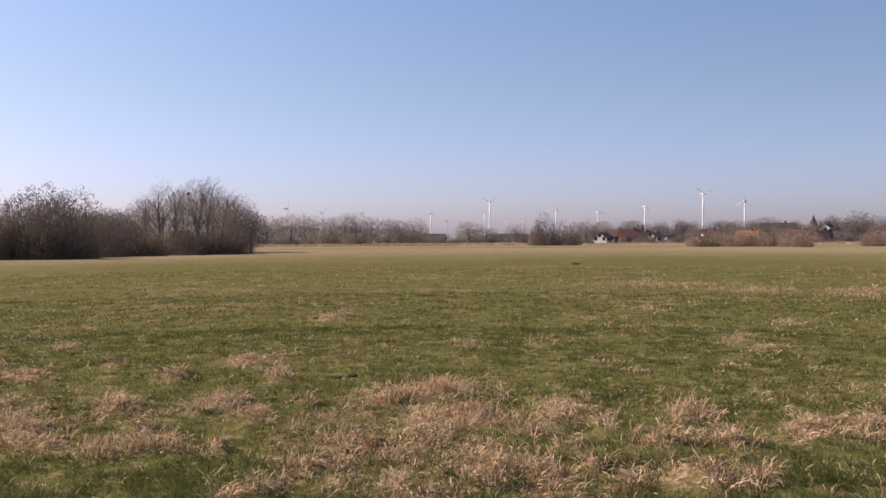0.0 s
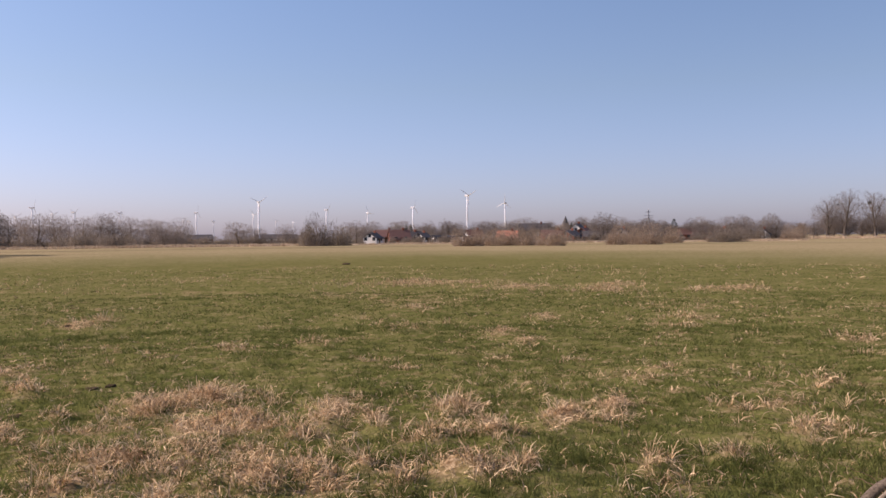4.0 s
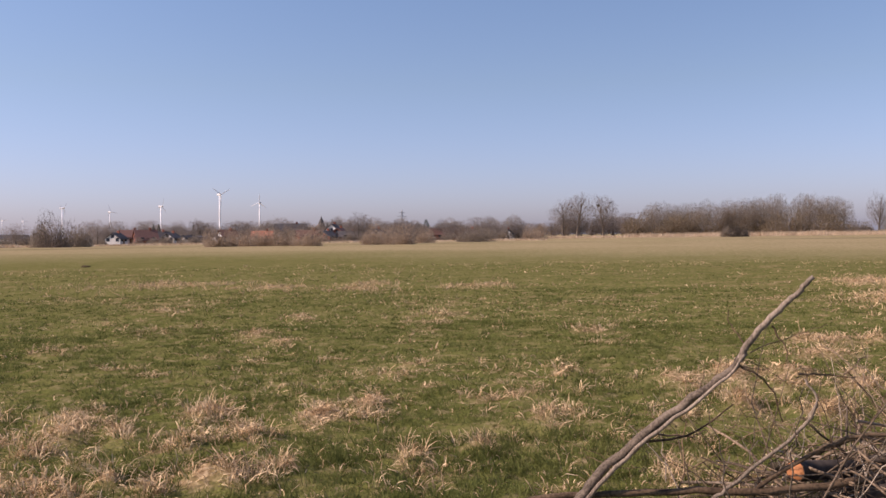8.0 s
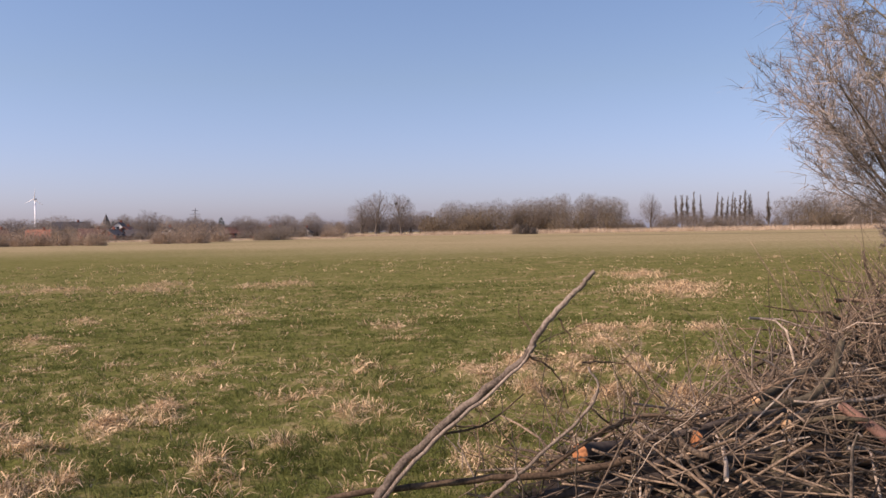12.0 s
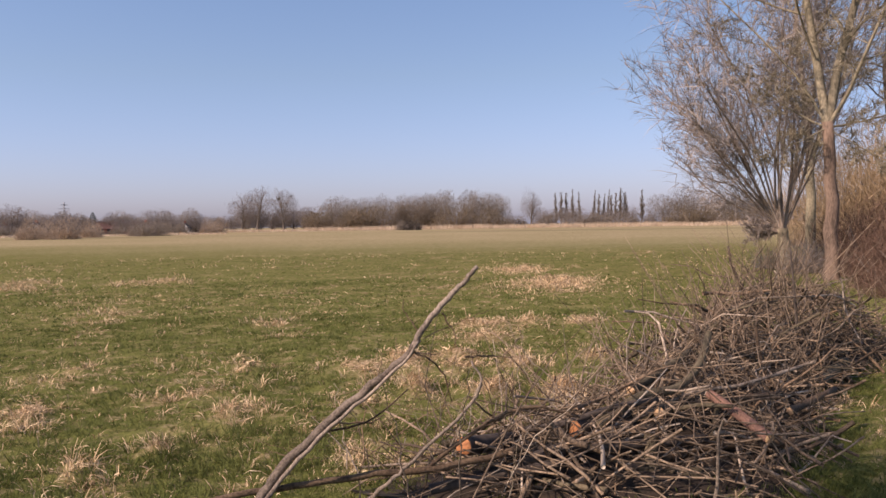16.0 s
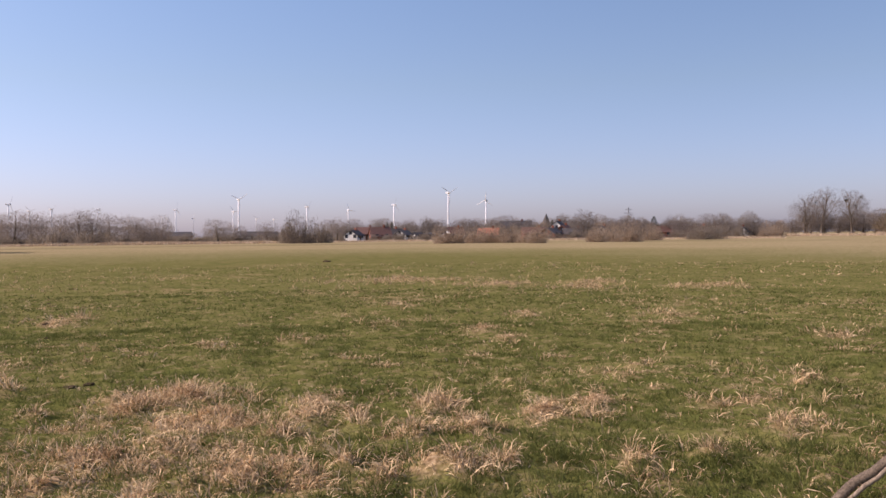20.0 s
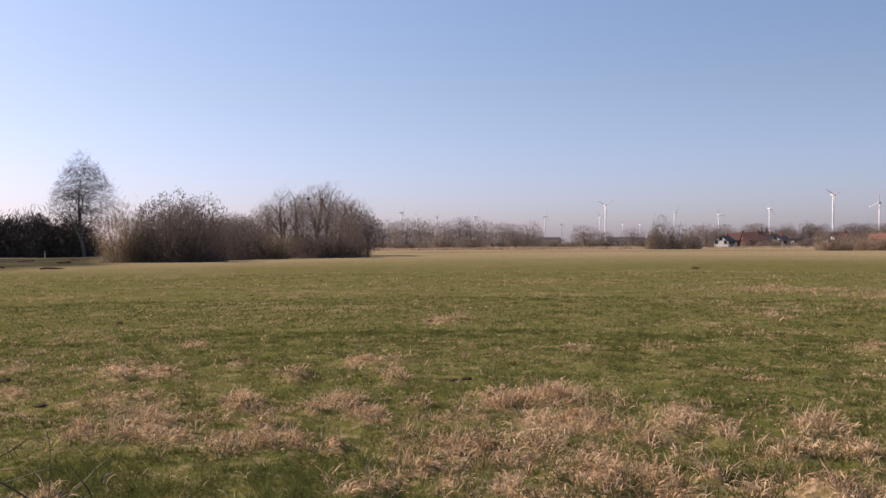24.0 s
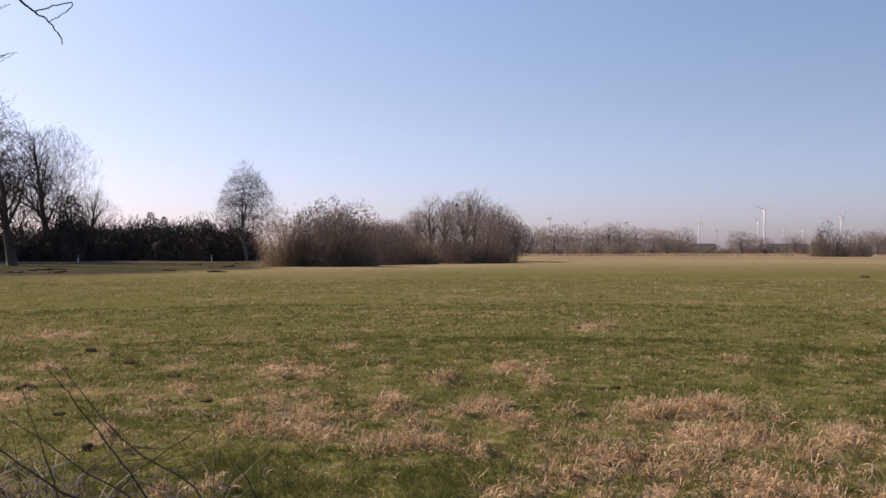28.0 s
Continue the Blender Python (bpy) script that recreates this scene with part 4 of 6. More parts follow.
for head, dist, size in ((8.7, 55, 0.34), (-34.6, 11.5, 0.12), (-37.2, 13.0, 0.12), (-43.0, 11.2, 0.14), (-39.5, 15.0, 0.12), (-13.4, 8.5, 0.11), *HOLLOW_CLODS):
    x, y, _ = polar(head, dist)
    ob = tagged(new("molehill", MOUNDS[int(dist) % 3]), "small dark soil mound for molehills and dark turf hollows", "molehill", "molehills")
    ob.matrix_basis = pose(x, y, float(height(np.array([x]), np.array([y]))[0]), 0, 0, head * 9) @ Matrix.Diagonal((size, size, size, 1))


def reed_belt(seed, west, east, near, far, many, tall, wide):
    rng = np.random.default_rng(seed)
    x, y = scatter(rng, many, near, far, west, east)
    lush = value_noise(x, y, 6, 41)
    base = np.stack([x, y, np.full(many, -0.05)], 1)
    up = tall * (0.6 + 0.5 * lush) * rng.uniform(0.3, 1.15, many)
    tip = base + np.stack([rng.normal(size=many) * 0.2, rng.normal(size=many) * 0.2, up], 1)
    return mesh_of("reed_belt", *splinters(base, tip, wide * rng.uniform(0.7, 1.4, many), rng), REED)


for args in ((1, 43, 95, 336, 356, 36000, 2.1, 0.15), (2, 38, 50, 330, 345, 9000, 1.3, 0.14), (3, -12.5, 5, 225, 238, 9000, 0.9, 0.2), (4, 5, 38, 235, 250, 12000, 0.7, 0.2)):
    tagged(new("reeds", reed_belt(*args)), "pale dry reed belt along the meadow's far edge", "reeds", kind="stuff")

# ---- the village ----
BRICK = matter("red_brick", (0.20, 0.07, 0.045, 1), (0.34, 0.13, 0.085, 1), 1.5, 0.9, bump=0.01)
RENDERED = matter("white_render", (0.60, 0.58, 0.54, 1), (0.76, 0.74, 0.70, 1), 2.0, 0.85)
ROOF_RED = matter("red_tiles", (0.11, 0.06, 0.05, 1), (0.18, 0.095, 0.075, 1), 1.0, 0.8, bump=0.03, stretch=(1, 1, 4))
ROOF_DARK = matter("dark_tiles", (0.05, 0.045, 0.045, 1), (0.11, 0.10, 0.095, 1), 1.0, 0.7, bump=0.03, stretch=(1, 1, 4))
ROOF_ORANGE = matter("orange_tiles", (0.30, 0.11, 0.07, 1), (0.40, 0.165, 0.10, 1), 1.0, 0.8, bump=0.03, stretch=(1, 1, 4))
PANE = matter("window_pane", (0.03, 0.035, 0.045, 1), (0.05, 0.055, 0.065, 1), 0.5, 0.08)
DOOR_WOOD = matter("door_wood", (0.10, 0.055, 0.03, 1), (0.16, 0.09, 0.05, 1), 0.5, 0.6)


def house(head, dist, wide, deep, eaves, ridge, turn, wall, roof, label, gable_front=False, chimney=True):
    """A pitched-roof house: walls with gables, a roof with overhang, windows, a door and a chimney."""
    ob = new("house")
    bm = bmesh.new()
    w, d = wide / 2, deep / 2
    low = [bm.verts.new(p) for p in ((-w, -d, -0.2), (w, -d, -0.2), (w, d, -0.2), (-w, d, -0.2))]
    high = [bm.verts.new((v.co.x, v.co.y, eaves)) for v in low]
    peak = [bm.verts.new((-w, 0, ridge)), bm.verts.new((w, 0, ridge))]
    bm.faces.new(low[::-1])
    bm.faces.new((low[0], low[1], high[1], high[0]))
    bm.faces.new((low[2], low[3], high[3], high[2]))
    bm.faces.new((low[1], low[2], high[2], peak[1], high[1]))
    bm.faces.new((low[3], low[0], high[0], peak[0], high[3]))
    part("wall", from_bm("wall", bm, wall), ob)
    bm = bmesh.new()
    slope = (ridge - eaves) / d
    for s in (-1, 1):
        o, t = 0.45, 0.22
        pts = [(-w - 0.35, s * (d + o), eaves - o * slope), (w + 0.35, s * (d + o), eaves - o * slope), (w + 0.35, 0, ridge), (-w - 0.35, 0, ridge)]
        lo = [bm.verts.new((x, y, z + 0.02)) for x, y, z in pts]
        hi = [bm.verts.new((x, y, z + t)) for x, y, z in pts]
        bm.faces.new(lo), bm.faces.new(hi)
        for i in range(4):
            bm.faces.new((lo[i], lo[(i + 1) % 4], hi[(i + 1) % 4], hi[i]))
    bmesh.ops.recalc_face_normals(bm, faces=bm.faces)
    part("roof", from_bm("roof", bm, roof), ob)
    if chimney:
        part("chimney", box_mesh("chimney", w * 0.35, w * 0.35 + 0.7, -0.35, 0.35, ridge - 0.8, ridge + 0.9, BRICK, 0.04), ob)
    glass = box_mesh("window", -0.55, 0.55, -0.05, 0.05, 0, 1.2, PANE, 0.02)
    count = max(2, int(wide / 2.6))
    for i in range(count):
        part("window", glass, ob, place=Matrix.Translation((-w + wide * (i + 0.5) / count, -d - 0.02, 1.0)))
    for s in (-1, 1):
        for z in (1.0, eaves + 0.25):
            for yy in (-1.6, 1.6) if z < eaves else (0.0,):
                part("window", glass, ob, place=pose(s * (w + 0.02), yy, z, 0, 0, 90))
    part("door", box_mesh("door", -0.5, 0.5, -d - 0.06, -d + 0.02, 0.0, 2.0, DOOR_WOOD, 0.02), ob)
    x, y, _ = polar(head, dist)
    ob.matrix_basis = pose(x, y, 0, 0, 0, -head + turn)
    return tagged(ob, label, "house", "village houses")


house(-0.6, 420, 11, 8, 2.4, 4.3, 10, BRICK, ROOF_DARK, "low farm building with a wide dark roof", chimney=False)
house(3.9, 400, 9, 8, 2.2, 4.0, 0, RENDERED, ROOF_DARK, "white house with a dark tiled roof", chimney=False)
house(5.0, 410, 8, 7, 2.2, 4.0, 20, RENDERED, ROOF_DARK, "white bungalow with a dark tiled roof", chimney=False)
house(10.5, 300, 5.0, 5.0, 1.9, 3.6, 62, RENDERED, ROOF_DARK, "white gabled house with a dark roof")
house(11.3, 310, 6.5, 6, 2.4, 4.6, 5, RENDERED, ROOF_RED, "white house with a red tiled roof")
house(12.2, 305, 7, 6, 1.6, 4.6, 15, BRICK, ROOF_RED, "brick house with a steep red-brown roof")
house(13.0, 315, 7, 6, 2.0, 4.0, 12, BRICK, ROOF_DARK, "brick house with a slate-grey roof")
house(13.75, 310, 4.5, 5, 1.9, 3.5, 55, RENDERED, ROOF_DARK, "white gable-fronted house with a dark roof")
house(14.7, 320, 4, 4, 1.5, 2.6, 40, RENDERED, ROOF_DARK, "small white outbuilding beside the houses", chimney=False)
house(15.5, 320, 4, 4, 1.5, 2.5, 10, RENDERED, ROOF_DARK, "small white garage beside the houses", chimney=False)
house(16.4, 330, 4, 4, 1.6, 2.6, 70, RENDERED, ROOF_DARK, "small white shed at the village edge", chimney=False)
house(19.4, 290, 6.5, 6, 1.6, 3.7, -5, BRICK, ROOF_ORANGE, "brick house with a bright orange roof")
house(21.2, 340, 12, 9, 4.0, 6.8, 5, RENDERED, ROOF_DARK, "large house with a dark hipped roof")
house(22.4, 290, 8, 7, 1.8, 3.8, 10, BRICK, ROOF_RED, "brick house behind the willow bushes")
house(23.5, 285, 6, 6, 1.7, 3.5, 60, BRICK, ROOF_DARK, "brown gabled cottage with a dark roof")
house(24.4, 300, 5.5, 6, 2.4, 4.5, 70, BRICK, ROOF_RED, "brick gabled house with a red roof")
house(25.0, 290, 7, 6, 1.6, 3.3, 10, BRICK, ROOF_DARK, "low brick cottage with a dark roof")
house(31.4, 330, 13, 8, 2.0, 4.2, 4, BRICK, ROOF_RED, "long red-brown brick building")
house(17.2, 335, 6, 5, 2.4, 4.6, 20, RENDERED, ROOF_RED, "white house with a red roof at the village edge")
house(24.0, 322, 6, 6, 3.4, 6.2, 75, RENDERED, ROOF_DARK, "pale gabled house below the church tower")
house(26.9, 318, 4, 5, 2.2, 4.2, 70, RENDERED, ROOF_DARK, "small white gabled house between trees")
house(33.0, 335, 5, 5, 2.0, 4.0, 30, RENDERED, ROOF_RED, "white cottage with a red roof among trees")
house(35.5, 340, 3.6, 4, 1.8, 3.6, 80, RENDERED, ROOF_DARK, "white gabled house among the trees")
house(-51.3, 165, 11, 9, 5.0, 7.2, 8, BRICK, ROOF_DARK, "house with a dark roof behind the hedge", chimney=False)
house(-46.4, 170, 9, 7, 3.6, 5.0, 10, BRICK, ROOF_RED, "brick house behind the birches", chimney=False)
house(-38.5, 165, 10, 8, 2.5, 5.2, -20, BRICK, ROOF_DARK, "dark-roofed house behind the hedge", chimney=False)

tower = new("church_tower")
part("wall", box_mesh("wall", -2.2, 2.2, -2.2, 2.2, -0.2, 6.5, BRICK, 0.05), tower)
bm = bmesh.new()
bmesh.ops.create_cone(bm, segments=8, radius1=2.7, radius2=0.05, depth=6.6, cap_ends=True, matrix=Matrix.Translation((0, 0, 9.8)))
part("spire", from_bm("spire", bm, ROOF_DARK), tower, "slender dark spire")
x, y, _ = polar(23.2, 480)
tower.matrix_basis = pose(x, y, 0, 0, 0, 20)
tagged(tower, "brick church tower with a dark pointed spire", "church tower")

# ---- wind turbines and pylons ----
STEEL_WHITE = matter("white_steel", (0.72, 0.72, 0.72, 1), (0.82, 0.82, 0.82, 1), 10, 0.4)
GALVANISED = matter("galvanised_steel", (0.30, 0.31, 0.32, 1), (0.42, 0.43, 0.44, 1), 2, 0.5, metal=0.6)


def blade_mesh():
    V, F = [], []
    for k in range(9):
        t = k / 8
        chord = (0.9 + 2.2 * math.sin(min(1, t * 5) * math.pi / 2) * (1 - t) ** 0.8) * 0.75 if k else 0.9
        thick = 0.55 * (1 - t) + 0.06
        twist = radians(18 * (1 - t))
        for cx, cy in ((-0.3, 0), (0.1, 0.5), (0.7, 0), (0.1, -0.5)):
            u, v = cx * chord, cy * thick
            V.append((u * math.cos(twist) - v * math.sin(twist), u * math.sin(twist) + v * math.cos(twist), 0.8 + t * 21))
    for k in range(8):
        for j in range(4):
            F.append((4 * k + j, 4 * k + (j + 1) % 4, 4 * k + 4 + (j + 1) % 4, 4 * k + 4 + j))
    F += [(3, 2, 1, 0), (32, 33, 34, 35)]
    return mesh_of("blade", V, F, STEEL_WHITE)


T_TOWER = mesh_of("tower", *tubes([(np.array([[0, 0, -0.5], [0, 0, 30.0], [0, 0, 64.0]]), np.array([1.7, 1.35, 0.95]))], 16), STEEL_WHITE)
T_NACELLE = box_mesh("nacelle", -1.4, 1.4, -3.0, 5.2, 63.6, 66.6, STEEL_WHITE, 0.5)
bm = bmesh.new()
bmesh.ops.create_uvsphere(bm, u_segments=12, v_segments=8, radius=1.3, matrix=Matrix.Translation((0, -3.6, 65)) @ Matrix.Diagonal((1, 1.3, 1, 1)))
T_HUB = from_bm("hub", bm, STEEL_WHITE)
T_BLADE = blade_mesh()
# heading, elevation of the hub, turn of the nacelle, turn of the rotor, blade size
TURBINES = [(16.75, 2.80, 35, 60, 1.0), (19.25, 2.28, -20, 5, 1.0), (3.1, 2.45, 15, 55, 1.0), (2.75, 1.66, 30, 80, 1.0), (-5.38, 1.80, 65, 20, 1.0), (-10.3, 2.10, 60, 25, 1.0),
            (-8.0, 1.80, 50, 50, 1.0), (-11.2, 1.55, 30, 60, 1.0), (-0.8, 1.78, 55, 10, 1.0), (-1.6, 1.32, 20, 55, 1.0), (7.45, 1.95, 60, 45, 1.0), (10.15, 1.72, 30, 100, 1.0)]
TURBINES += [(13.15, 2.05, 50, 15, 1.0), (0.25, 1.25, 70, 5, 1.0), (-1.3, 1.25, 40, 30, 1.0), (5.3, 1.15, 45, 90, 1.0), (-3.6, 1.15, 30, 40, 1.0), (4.2, 1.2, 20, 75, 1.0), (-9.2, 1.7, 40, 70, 1.0)]
for head, rise, yaw, spin, size in TURBINES:
    ob = new("wind_turbine")
    part("tower", T_TOWER, ob)
    part("nacelle", T_NACELLE, ob)
    hub = part("hub", T_HUB, ob)
    for k in range(3):
        part("blade", T_BLADE, ob, place=pose(0, -3.8, 65, 0, spin + 120 * k, 0) @ Matrix.Diagonal((0.62 * size, 1, 0.78 * size, 1)))
    dist = 63.4 / math.tan(radians(rise))
    x, y, _ = polar(head, dist)
    ob.matrix_basis = pose(x, y, 0, 0, 0, -head + yaw)
    tagged(ob, "white three-bladed wind turbine on a tall tubular tower", "wind turbine", "wind farm")


def pylon_mesh():
    lines = []
    for sx in (-1, 1):
        for sy in (-1, 1):
            lines.append((np.array([[sx * 3.5, sy * 3.5, -0.3], [sx * 1.2, sy * 1.2, 20], [sx * 0.3, sy * 0.3, 38]]), np.array([0.28, 0.22, 0.15])))
    for k in range(9):
        z, z2 = k * 4.0, k * 4.0 + 4.0
        wide = lambda q: 3.5 - 2.3 * q / 20 if q < 20 else 1.2 - 0.9 * (q - 20) / 18
        for sx, sy in ((1, 1), (-1, 1), (1, -1), (-1, -1)):
            lines.append((np.array([[sx * wide(z), sy * wide(z), z], [-sx * wide(z2), sy * wide(z2), z2]]), np.array([0.12, 0.12])))
    return lines


pylon_frame = mesh_of("lattice", *tubes(pylon_mesh(), 4), GALVANISED)
pylon_arms = [mesh_of("crossarm", *tubes([(np.array([[-r, 0, z], [0, 0, z + 0.9], [r, 0, z]]), np.array([0.12, 0.3, 0.12])), (np.array([[-r, 0, z], [r, 0, z]]), np.array([0.15, 0.15]))], 4), GALVANISED)
              for r, z in ((6, 24), (8, 29), (5, 34))]
for head, rise in ((28.5, 1.72), (11.95, 1.02), (18.5, 1.05), (20.3, 1.0)):
    ob = new("power_pylon")
    part("lattice", pylon_frame, ob)
    for arm in pylon_arms:
        part("crossarm", arm, ob)
    x, y, _ = polar(head, 36.4 / math.tan(radians(rise)))
    ob.matrix_basis = pose(x, y, 0, 0, 0, -head + 25)
    tagged(ob, "grey steel lattice power pylon", "power pylon", "power line")

# ---- the trees and scrub by the brush heap ----
BARK_RUST = matter("rusty_bark", (0.095, 0.066, 0.047, 1), (0.285, 0.195, 0.138, 1), 0.3, 0.9, bump=0.03, fine=9, stretch=(1, 1, 0.25))
BARK_MOSS = matter("mossy_bark", (0.10, 0.085, 0.055, 1), (0.33, 0.275, 0.18, 1), 0.4, 0.9, bump=0.015, fine=10, stretch=(1, 1, 0.4))
BARK_PALE = matter("pale_brown_bark", (0.15, 0.115, 0.085, 1), (0.30, 0.235, 0.18, 1), 0.3, 0.9, bump=0.006, fine=10, stretch=(1, 1, 0.4))
WHIP = matter("pale_brown_twigs", (0.15, 0.12, 0.10, 1), (0.42, 0.355, 0.30, 1), 1.5, 0.8, vary=0.45, island=True)
WHIP_MOSS = matter("mossy_twigs", (0.11, 0.092, 0.062, 1), (0.36, 0.30, 0.20, 1), 1.5, 0.8, vary=0.45, island=True)
BRAMBLE = matter("russet_bramble", (0.085, 0.05, 0.034, 1), (0.175, 0.105, 0.07, 1), 1.0, 0.85, vary=0.4, island=True)


def smooth(points, steps=6, wobble=0.0, rng=None):
    """A soft line through a few places."""
    pts = np.asarray(points, float)
    ext = np.vstack([2 * pts[0] - pts[1], pts, 2 * pts[-1] - pts[-2]])
    out = []
    for i in range(1, len(ext) - 2):
        p0, p1, p2, p3 = ext[i - 1:i + 3]
        for s in range(steps):
            t = s / steps
            out.append(0.5 * (2 * p1 + (p2 - p0) * t + (2 * p0 - 5 * p1 + 4 * p2 - p3) * t * t + (3 * p1 - p0 - 3 * p2 + p3) * t ** 3))
    out.append(pts[-1])
    out = np.array(out)
    if wobble:
        out[1:-1] += rng.normal(size=(len(out) - 2, 3)) * wobble
    return out


def tall_tree(head, dist, seed, fork, stems, how, trunk_r, bark, limb_bark, twig, label, lean=(0, 0)):
    """A tree whose trunk forks into main stems: trunk, one limb mesh for each stem, and a crown of twigs."""
    rng = np.random.default_rng(seed)
    ob = new("tree")
    top = np.array([lean[0], lean[1], fork])
    line = smooth([(0, 0, -0.2), (top[0] * 0.3, top[1] * 0.3, fork * 0.4), top], 5, 0.03, rng)
    rr = np.linspace(trunk_r, trunk_r * 0.72, len(line))
    rr[:2] *= (1.35, 1.12)
    part("trunk", mesh_of("trunk", *tubes([(line, rr)], 14), bark), ob)
    all_twigs = []
    for ways, length, radius in stems:
        limbs, twigs = [], []
        grow(rng, top - np.array([0, 0, 0.15]), unit(np.array(ways, float)), length, radius, 0, how, limbs, twigs)
        V, F, n0 = [], [], 0
        for p, r, level in limbs:
            v, f = tubes([(p, r)], 8 if level == 0 else 4)
            V.append(v), F.append(f + n0)
            n0 += len(v)
        part("limb", mesh_of("limb", np.concatenate(V), np.concatenate(F), limb_bark), ob)
        all_twigs += twigs
    many = how["twigs"]
    base = np.repeat(np.array([t[0] for t in all_twigs]), many, axis=0)
    way = np.repeat(np.array([t[1] for t in all_twigs]), many, axis=0) + rng.normal(size=(len(base), 3)) * how["fan"]
    way[:, 2] += how["droop"]
    way /= np.linalg.norm(way, axis=1)[:, None]
    size = np.repeat(np.array([t[2] for t in all_twigs]), many) * how["reach"] * rng.uniform(0.4, 1.2, len(base))
    v, f = slivers(base, base + way * size[:, None], how["width"] * rng.uniform(0.6, 1.5, len(base)), size * 0.06, rng)
    part("crown", mesh_of("crown", v, f, twig), ob)
    x, y, _ = polar(head, dist)
    ob.matrix_basis = pose(x, y, 0, 0, 0, -head)
    return tagged(ob, label, "tree")


OAKISH = dict(levels=[(15, 58, 0.34, 0.14, 0.02, 0.075), (8, 45, 0.5, 0.12, 0.02, 0.17), (6, 42, 0.5, 0.15, 0.02, 0.16)], profile=lambda t: 1.0 - 0.5 * t,
              twigs=4, fan=0.6, droop=0.05, reach=1.6, width=0.012, thin=0.38, least=0.004, taper=0.2)
WHIPPY = dict(levels=[(12, 32, 0.40, 0.2, 0.03, 0.10), (7, 38, 0.45, 0.15, 0.02, 0.15)], profile=lambda t: 1.05 - 0.5 * t,
              twigs=6, fan=0.55, droop=0.08, reach=1.4, width=0.0125, thin=0.4, least=0.004, taper=0.15)
tall_tree(76.4, 25.2, 41, 4.2, [((-0.13, 0.05, 1), 11, 0.125), ((0.03, 0.2, 1), 12, 0.125), ((0.5, -0.2, 0.9), 7, 0.055), ((-0.45, 0.2, 0.8), 6, 0.045), ((0.95, 0.1, 0.08), 2.6, 0.035), ((-0.8, -0.3, 0.25), 2.8, 0.03), ((0.6, -0.2, -0.55), 2.4, 0.02), ((-0.5, -0.4, -0.3), 2.2, 0.02)], OAKISH, 0.20, BARK_RUST, BARK_MOSS, WHIP_MOSS,
          "tall leafless tree with a rusty trunk and mossy forked stems", (-0.12, 0))
rng_fan = random.Random(3)
fan = []
for _ in range(30):
    tilt = rng_fan.uniform(-56, 24)
    fan.append(((math.sin(radians(tilt)), rng_fan.uniform(-0.45, 0.45), math.cos(radians(tilt))), (9.8 - 5.6 * (abs(tilt) / 56) ** 1.1) * rng_fan.uniform(0.8, 1.0), rng_fan.uniform(0.024, 0.05)))
fan += [((rng_fan.uniform(-1.2, -0.6), rng_fan.uniform(-0.5, 0.5), rng_fan.uniform(-0.1, 0.3)), rng_fan.uniform(0.8, 1.5), 0.03) for _ in range(9)]
tall_tree(73.8, 28.5, 42, 1.35, fan, WHIPPY, 0.22, BARK_MOSS, BARK_PALE, WHIP, "leafless willow fanning out from a short mossy trunk", (-0.1, 0))
tall_tree(79.6, 40, 43, 5.0, [((-0.1, 0, 1), 10, 0.14), ((0.25, 0.1, 1), 9, 0.10)], OAKISH, 0.24, BARK_DARK, BARK_DARK, TWIG_BROWN, "slender dark leafless tree behind the scrub")
tall_tree(75.2, 36, 44, 4.0, [((-0.05, 0, 1), 10, 0.15), ((0.3, 0.1, 1), 8, 0.09)], OAKISH, 0.22, BARK_MOSS, BARK_MOSS, WHIP_MOSS, "leafless mossy tree behind the willow")
tall_tree(83.5, 34, 45, 4.5, [((-0.1, 0, 1), 10, 0.16), ((0.3, 0.1, 1), 9, 0.12)], OAKISH, 0.26, BARK_DARK, BARK_MOSS, TWIG_BROWN, "leafless tree at the edge of the scrub")

TWIG_TAN = matter("tan_twigs", (0.20, 0.135, 0.075, 1), (0.36, 0.26, 0.155, 1), 3.0, 0.85, vary=0.35, island=True)
TAN_SCRUB = [bush_parts(71, BARK_GREY, TWIG_TAN, 11000, 11, (0.008, 0.02), 0.0), bush_parts(72, BARK_GREY, TWIG_TAN, 11000, 11, (0.008, 0.02), 0.0)]
for head, dist, tall, wide in ((76.5, 58, 6.0, 8), (78.5, 55, 7.2, 8), (80.5, 52, 7.0, 8), (83, 50, 7.5, 9), (86, 50, 7.5, 9)):
    x, y, _ = polar(head, dist)
    plant(TAN_SCRUB[int(head) % 2], "bush", "tall tan-brown leafless willow scrub", "bush", Matrix.Translation((x, y, 0)) @ Matrix.Rotation(head, 4, "Z") @ Matrix.Diagonal((wide / 5, wide / 5, tall / 4, 1)), "scrub behind the trees")
SCRUB = [bush_parts(61, BARK_GREY, BRAMBLE, 11000, 12, (0.01, 0.025), 0.0), bush_parts(62, BARK_GREY, BRAMBLE, 11000, 12, (0.01, 0.025), 0.0)]
for k, (head, dist, tall, wide) in enumerate([(78.6, 27, 1.7, 3.2), (80.3, 25, 1.8, 3.4), (82.3, 23, 1.9, 3.6), (81.2, 19.5, 1.2, 2.6), (79.3, 22.5, 1.0, 2.2), (85, 20, 2, 4), (77.4, 31, 1.6, 3)]):
    x, y, _ = polar(head, dist)
    plant(SCRUB[k % 2], "bramble", "rusty brown leafless bramble thicket", "bramble", Matrix.Translation((x, y, 0)) @ Matrix.Rotation(k * 1.3, 4, "Z") @ Matrix.Diagonal((wide / 5, wide / 5, tall / 4, 1)), "brambles")
